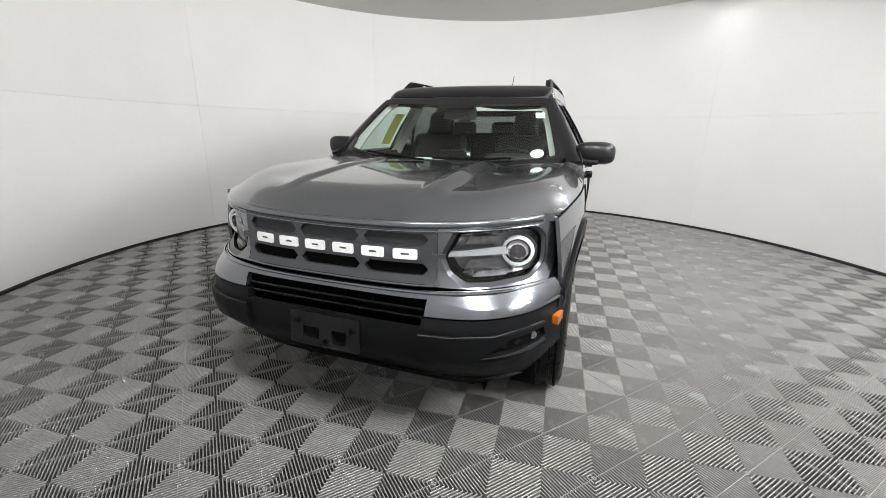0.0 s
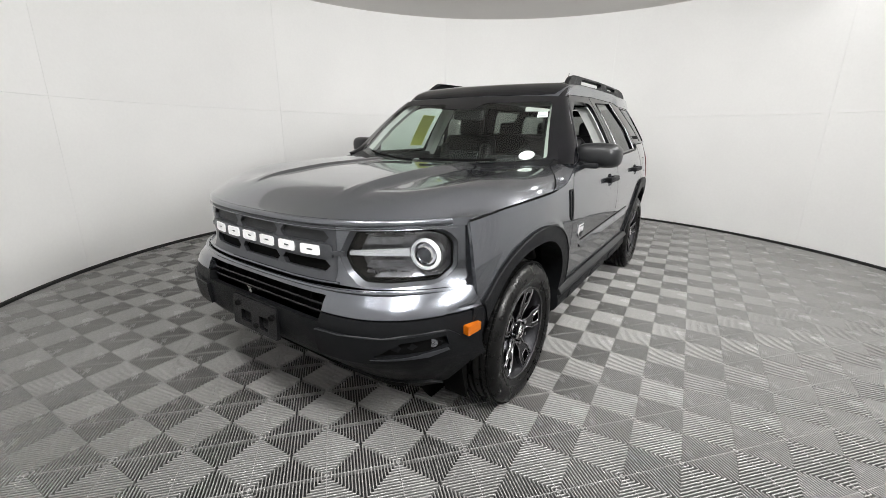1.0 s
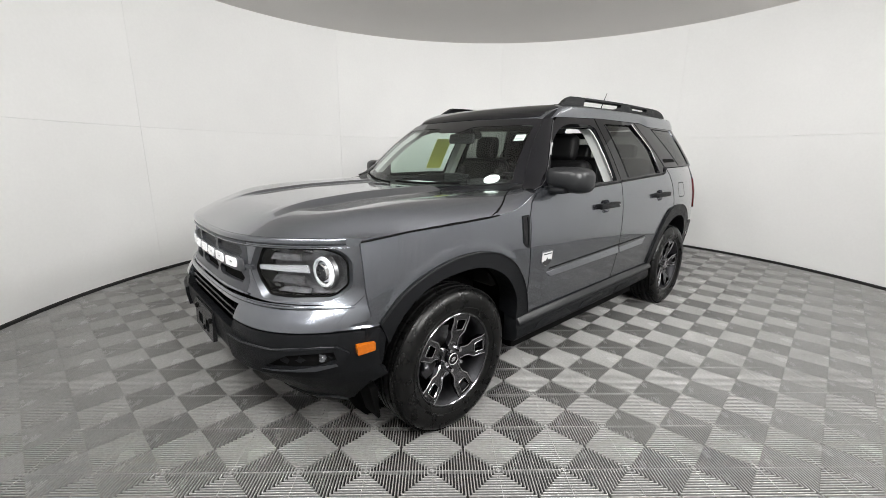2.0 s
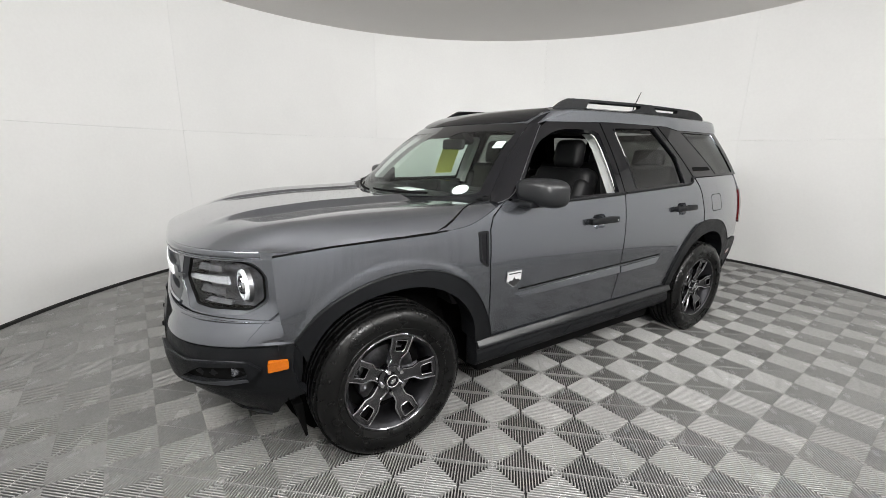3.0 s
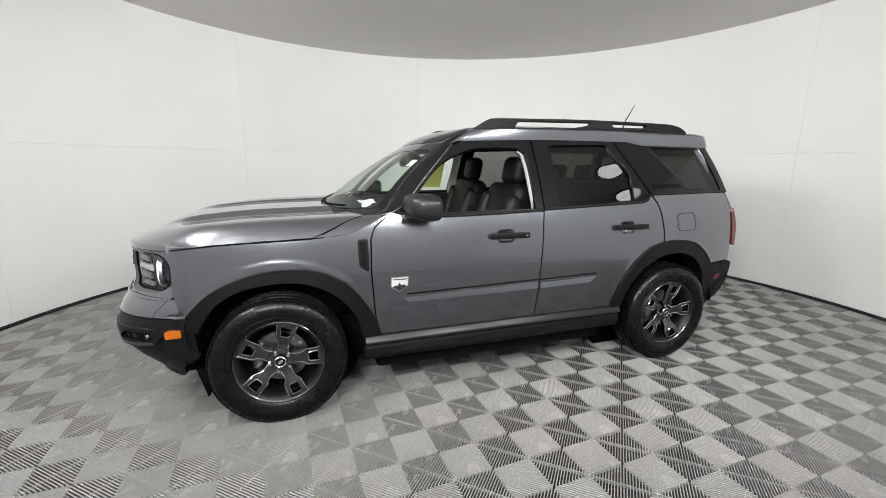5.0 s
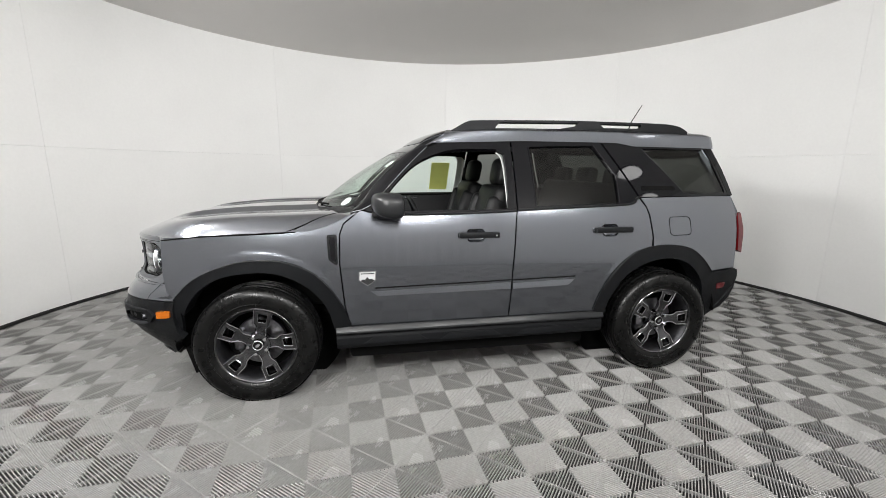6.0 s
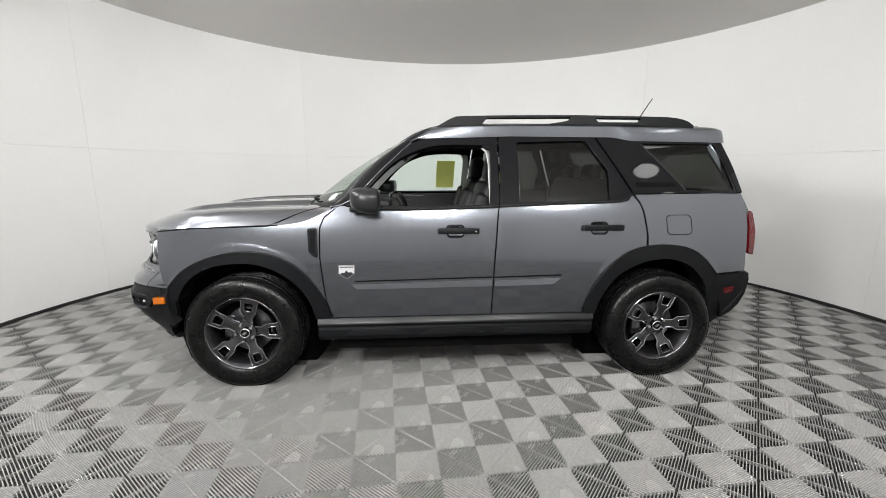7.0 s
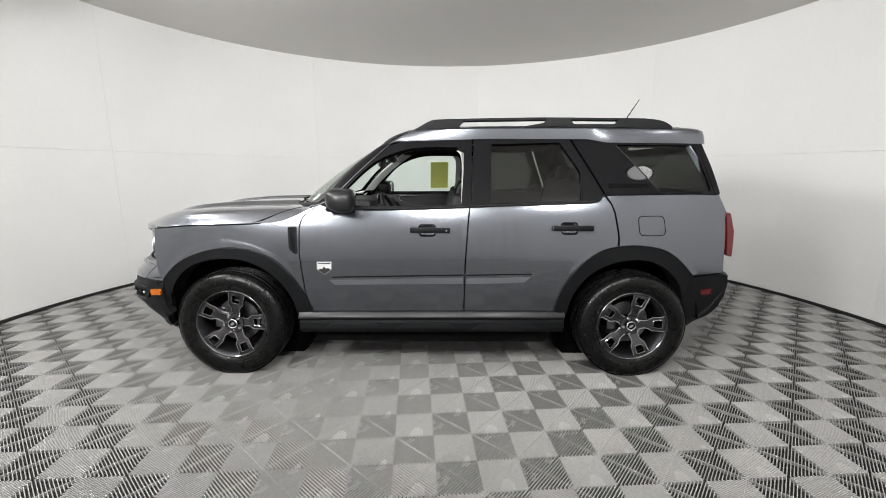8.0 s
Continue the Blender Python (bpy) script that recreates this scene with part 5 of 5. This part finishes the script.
def on_screen(x0, t0, w, h, name, mat, label, round_one=False):
    if round_one:
        lp = [(x0 + w * math.cos(a), t0 + h * math.sin(a)) for a in [2 * math.pi * k / 24 for k in range(24)]]
    else:
        lp = [(x0 - w, t0 - h), (x0 + w, t0 - h), (x0 + w, t0 + h), (x0 - w, t0 + h)]
    ob = part(name, sheet([lp], screen, 0.1, 0.0, -0.004 if not name.endswith("print") else -0.002), mat)
    return tagged(ob, label, "sticker") if label else ob


round_sticker = on_screen(0.807, 0.098, 0.050, 0.052, "round_sticker", PAPER, "round white sticker on the windscreen", True)
tag = on_screen(0.868, 0.66, 0.042, 0.050, "barcode_tag", PAPER, "small white barcode tag on the windscreen")
for owner, x0, t0, w, h in ((round_sticker, 0.807, 0.110, 0.035, 0.008), (round_sticker, 0.807, 0.080, 0.022, 0.006), (tag, 0.868, 0.635, 0.034, 0.012)):
    ob = on_screen(x0, t0, w, h, "print", PRINT, "")
    ob.parent = owner
for ob in (paper, round_sticker, tag):
    ob.location.x, ob.scale.x = car.location.x, car.scale.x


# ---------------------------------------------------------------- floor of ribbed tiles
DEEP = 0.020          # depth of the tiles
floor = tagged(new("floor"), "grey interlocking ribbed floor tiles in alternating diagonals", "floor", kind="structure")
bm = bmesh.new()
bmesh.ops.create_circle(bm, cap_ends=True, segments=120, radius=RADIUS + 0.05, matrix=Matrix.Translation((CX, CY, -DEEP)))
part("subfloor", bm, SUBFLOOR, floor, smooth=0)

CELL = 0.20132
GRID = Matrix.Translation((1.534, 0.9645, 0)) @ Matrix.Rotation(radians(4.19), 4, "Z")
RIBS, TOP = 22, 0.42          # ribs across a cell's diagonal, and a rib's share of its pitch


def ribs_of_cell(i, j, ox, oy, flip, keep=None):
    """Quads of a cell's ribs: bars with a foot narrower than their top along one diagonal, and one crossbar along the other."""
    verts, faces = [], []
    pitch = CELL * math.sqrt(2) / RIBS
    h = CELL / 2
    cx, cy = ox + h, oy + h
    s = 1 / math.sqrt(2)
    d, e = ((s, s), (-s, s)) if flip else ((s, -s), (s, s))
    bars = []
    for k in range(RIBS):
        off = (k + 0.5) * pitch - CELL * s
        half = CELL * s - abs(off)
        bars.append((off, -half, half, pitch * TOP / 2, d, e, 0.0))
    bars.append((0.0, -CELL * s, CELL * s, 0.0016, e, d, -0.0012))
    for off, a, b, w, u, v, z in bars:
        if keep:
            clip = keep(cx + v[0] * off, cy + v[1] * off, u, a, b)
            if not clip:
                continue
            a, b = clip
        n = len(verts)
        for t in (a, b):
            for q, zz in ((-w * 0.3, -DEEP), (-w * 0.5, z - 0.0072), (-w, z - 0.0040), (-w * 0.78, z - 0.0014), (-w * 0.30, z), (w * 0.30, z), (w * 0.78, z - 0.0014), (w, z - 0.0040), (w * 0.5, z - 0.0072), (w * 0.3, -DEEP)):
                verts.append((cx + u[0] * t + v[0] * (off + q), cy + u[1] * t + v[1] * (off + q), zz))
        faces += [(n + k, n + k + 10, n + k + 11, n + k + 1) for k in range(9)]
    return verts, faces


def tile_mesh():
    verts, faces = [], []
    for i in range(2):
        for j in range(2):
            v, f = ribs_of_cell(i, j, i * CELL, j * CELL, (i + j) % 2 == 0)
            faces += [tuple(q + len(verts) for q in face) for face in f]
            verts += v
    me = bpy.data.meshes.new("tile")
    me.from_pydata(verts, [], faces)
    me.materials.append(TILE)
    me.shade_smooth()
    return me


TILE_MESH = tile_mesh()
inverse = GRID.inverted()
centre = inverse @ Vector((CX, CY, 0))


def inside(px, py, u, a, b):
    """The stretch of a bar that lies within the booth's circle."""
    dx, dy = px - centre.x, py - centre.y
    m = u[0] * dx + u[1] * dy
    q = m * m - (dx * dx + dy * dy - (RADIUS + 0.01) ** 2)
    if q <= 0:
        return None
    a, b = max(a, -m - math.sqrt(q)), min(b, -m + math.sqrt(q))
    return (a, b) if b - a > 0.002 else None


rest_v, rest_f = [], []
for i in range(-16, 16):
    for j in range(-16, 16):
        x, y = 2 * i * CELL, 2 * j * CELL
        far = [math.hypot(x + a - centre.x, y + b - centre.y) for a in (0, 2 * CELL) for b in (0, 2 * CELL)]
        if max(far) < RADIUS:
            tile = new("tile", TILE_MESH)
            tile.parent = floor
            tile.matrix_local = GRID @ Matrix.Translation((x, y, 0))
        elif min(far) < RADIUS:
            for a in range(2):
                for b in range(2):
                    v, f = ribs_of_cell(a, b, x + a * CELL, y + b * CELL, (a + b) % 2 == 0, inside)
                    rest_f += [tuple(q + len(rest_v) for q in face) for face in f]
                    rest_v += [tuple(GRID @ Vector(p)) for p in v]
me = bpy.data.meshes.new("cut_tiles")
me.from_pydata(rest_v, [], rest_f)
me.materials.append(TILE)
me.shade_smooth()
edge = new("cut_tiles", me)
edge.parent = floor
tagged(edge, kind="stuff")
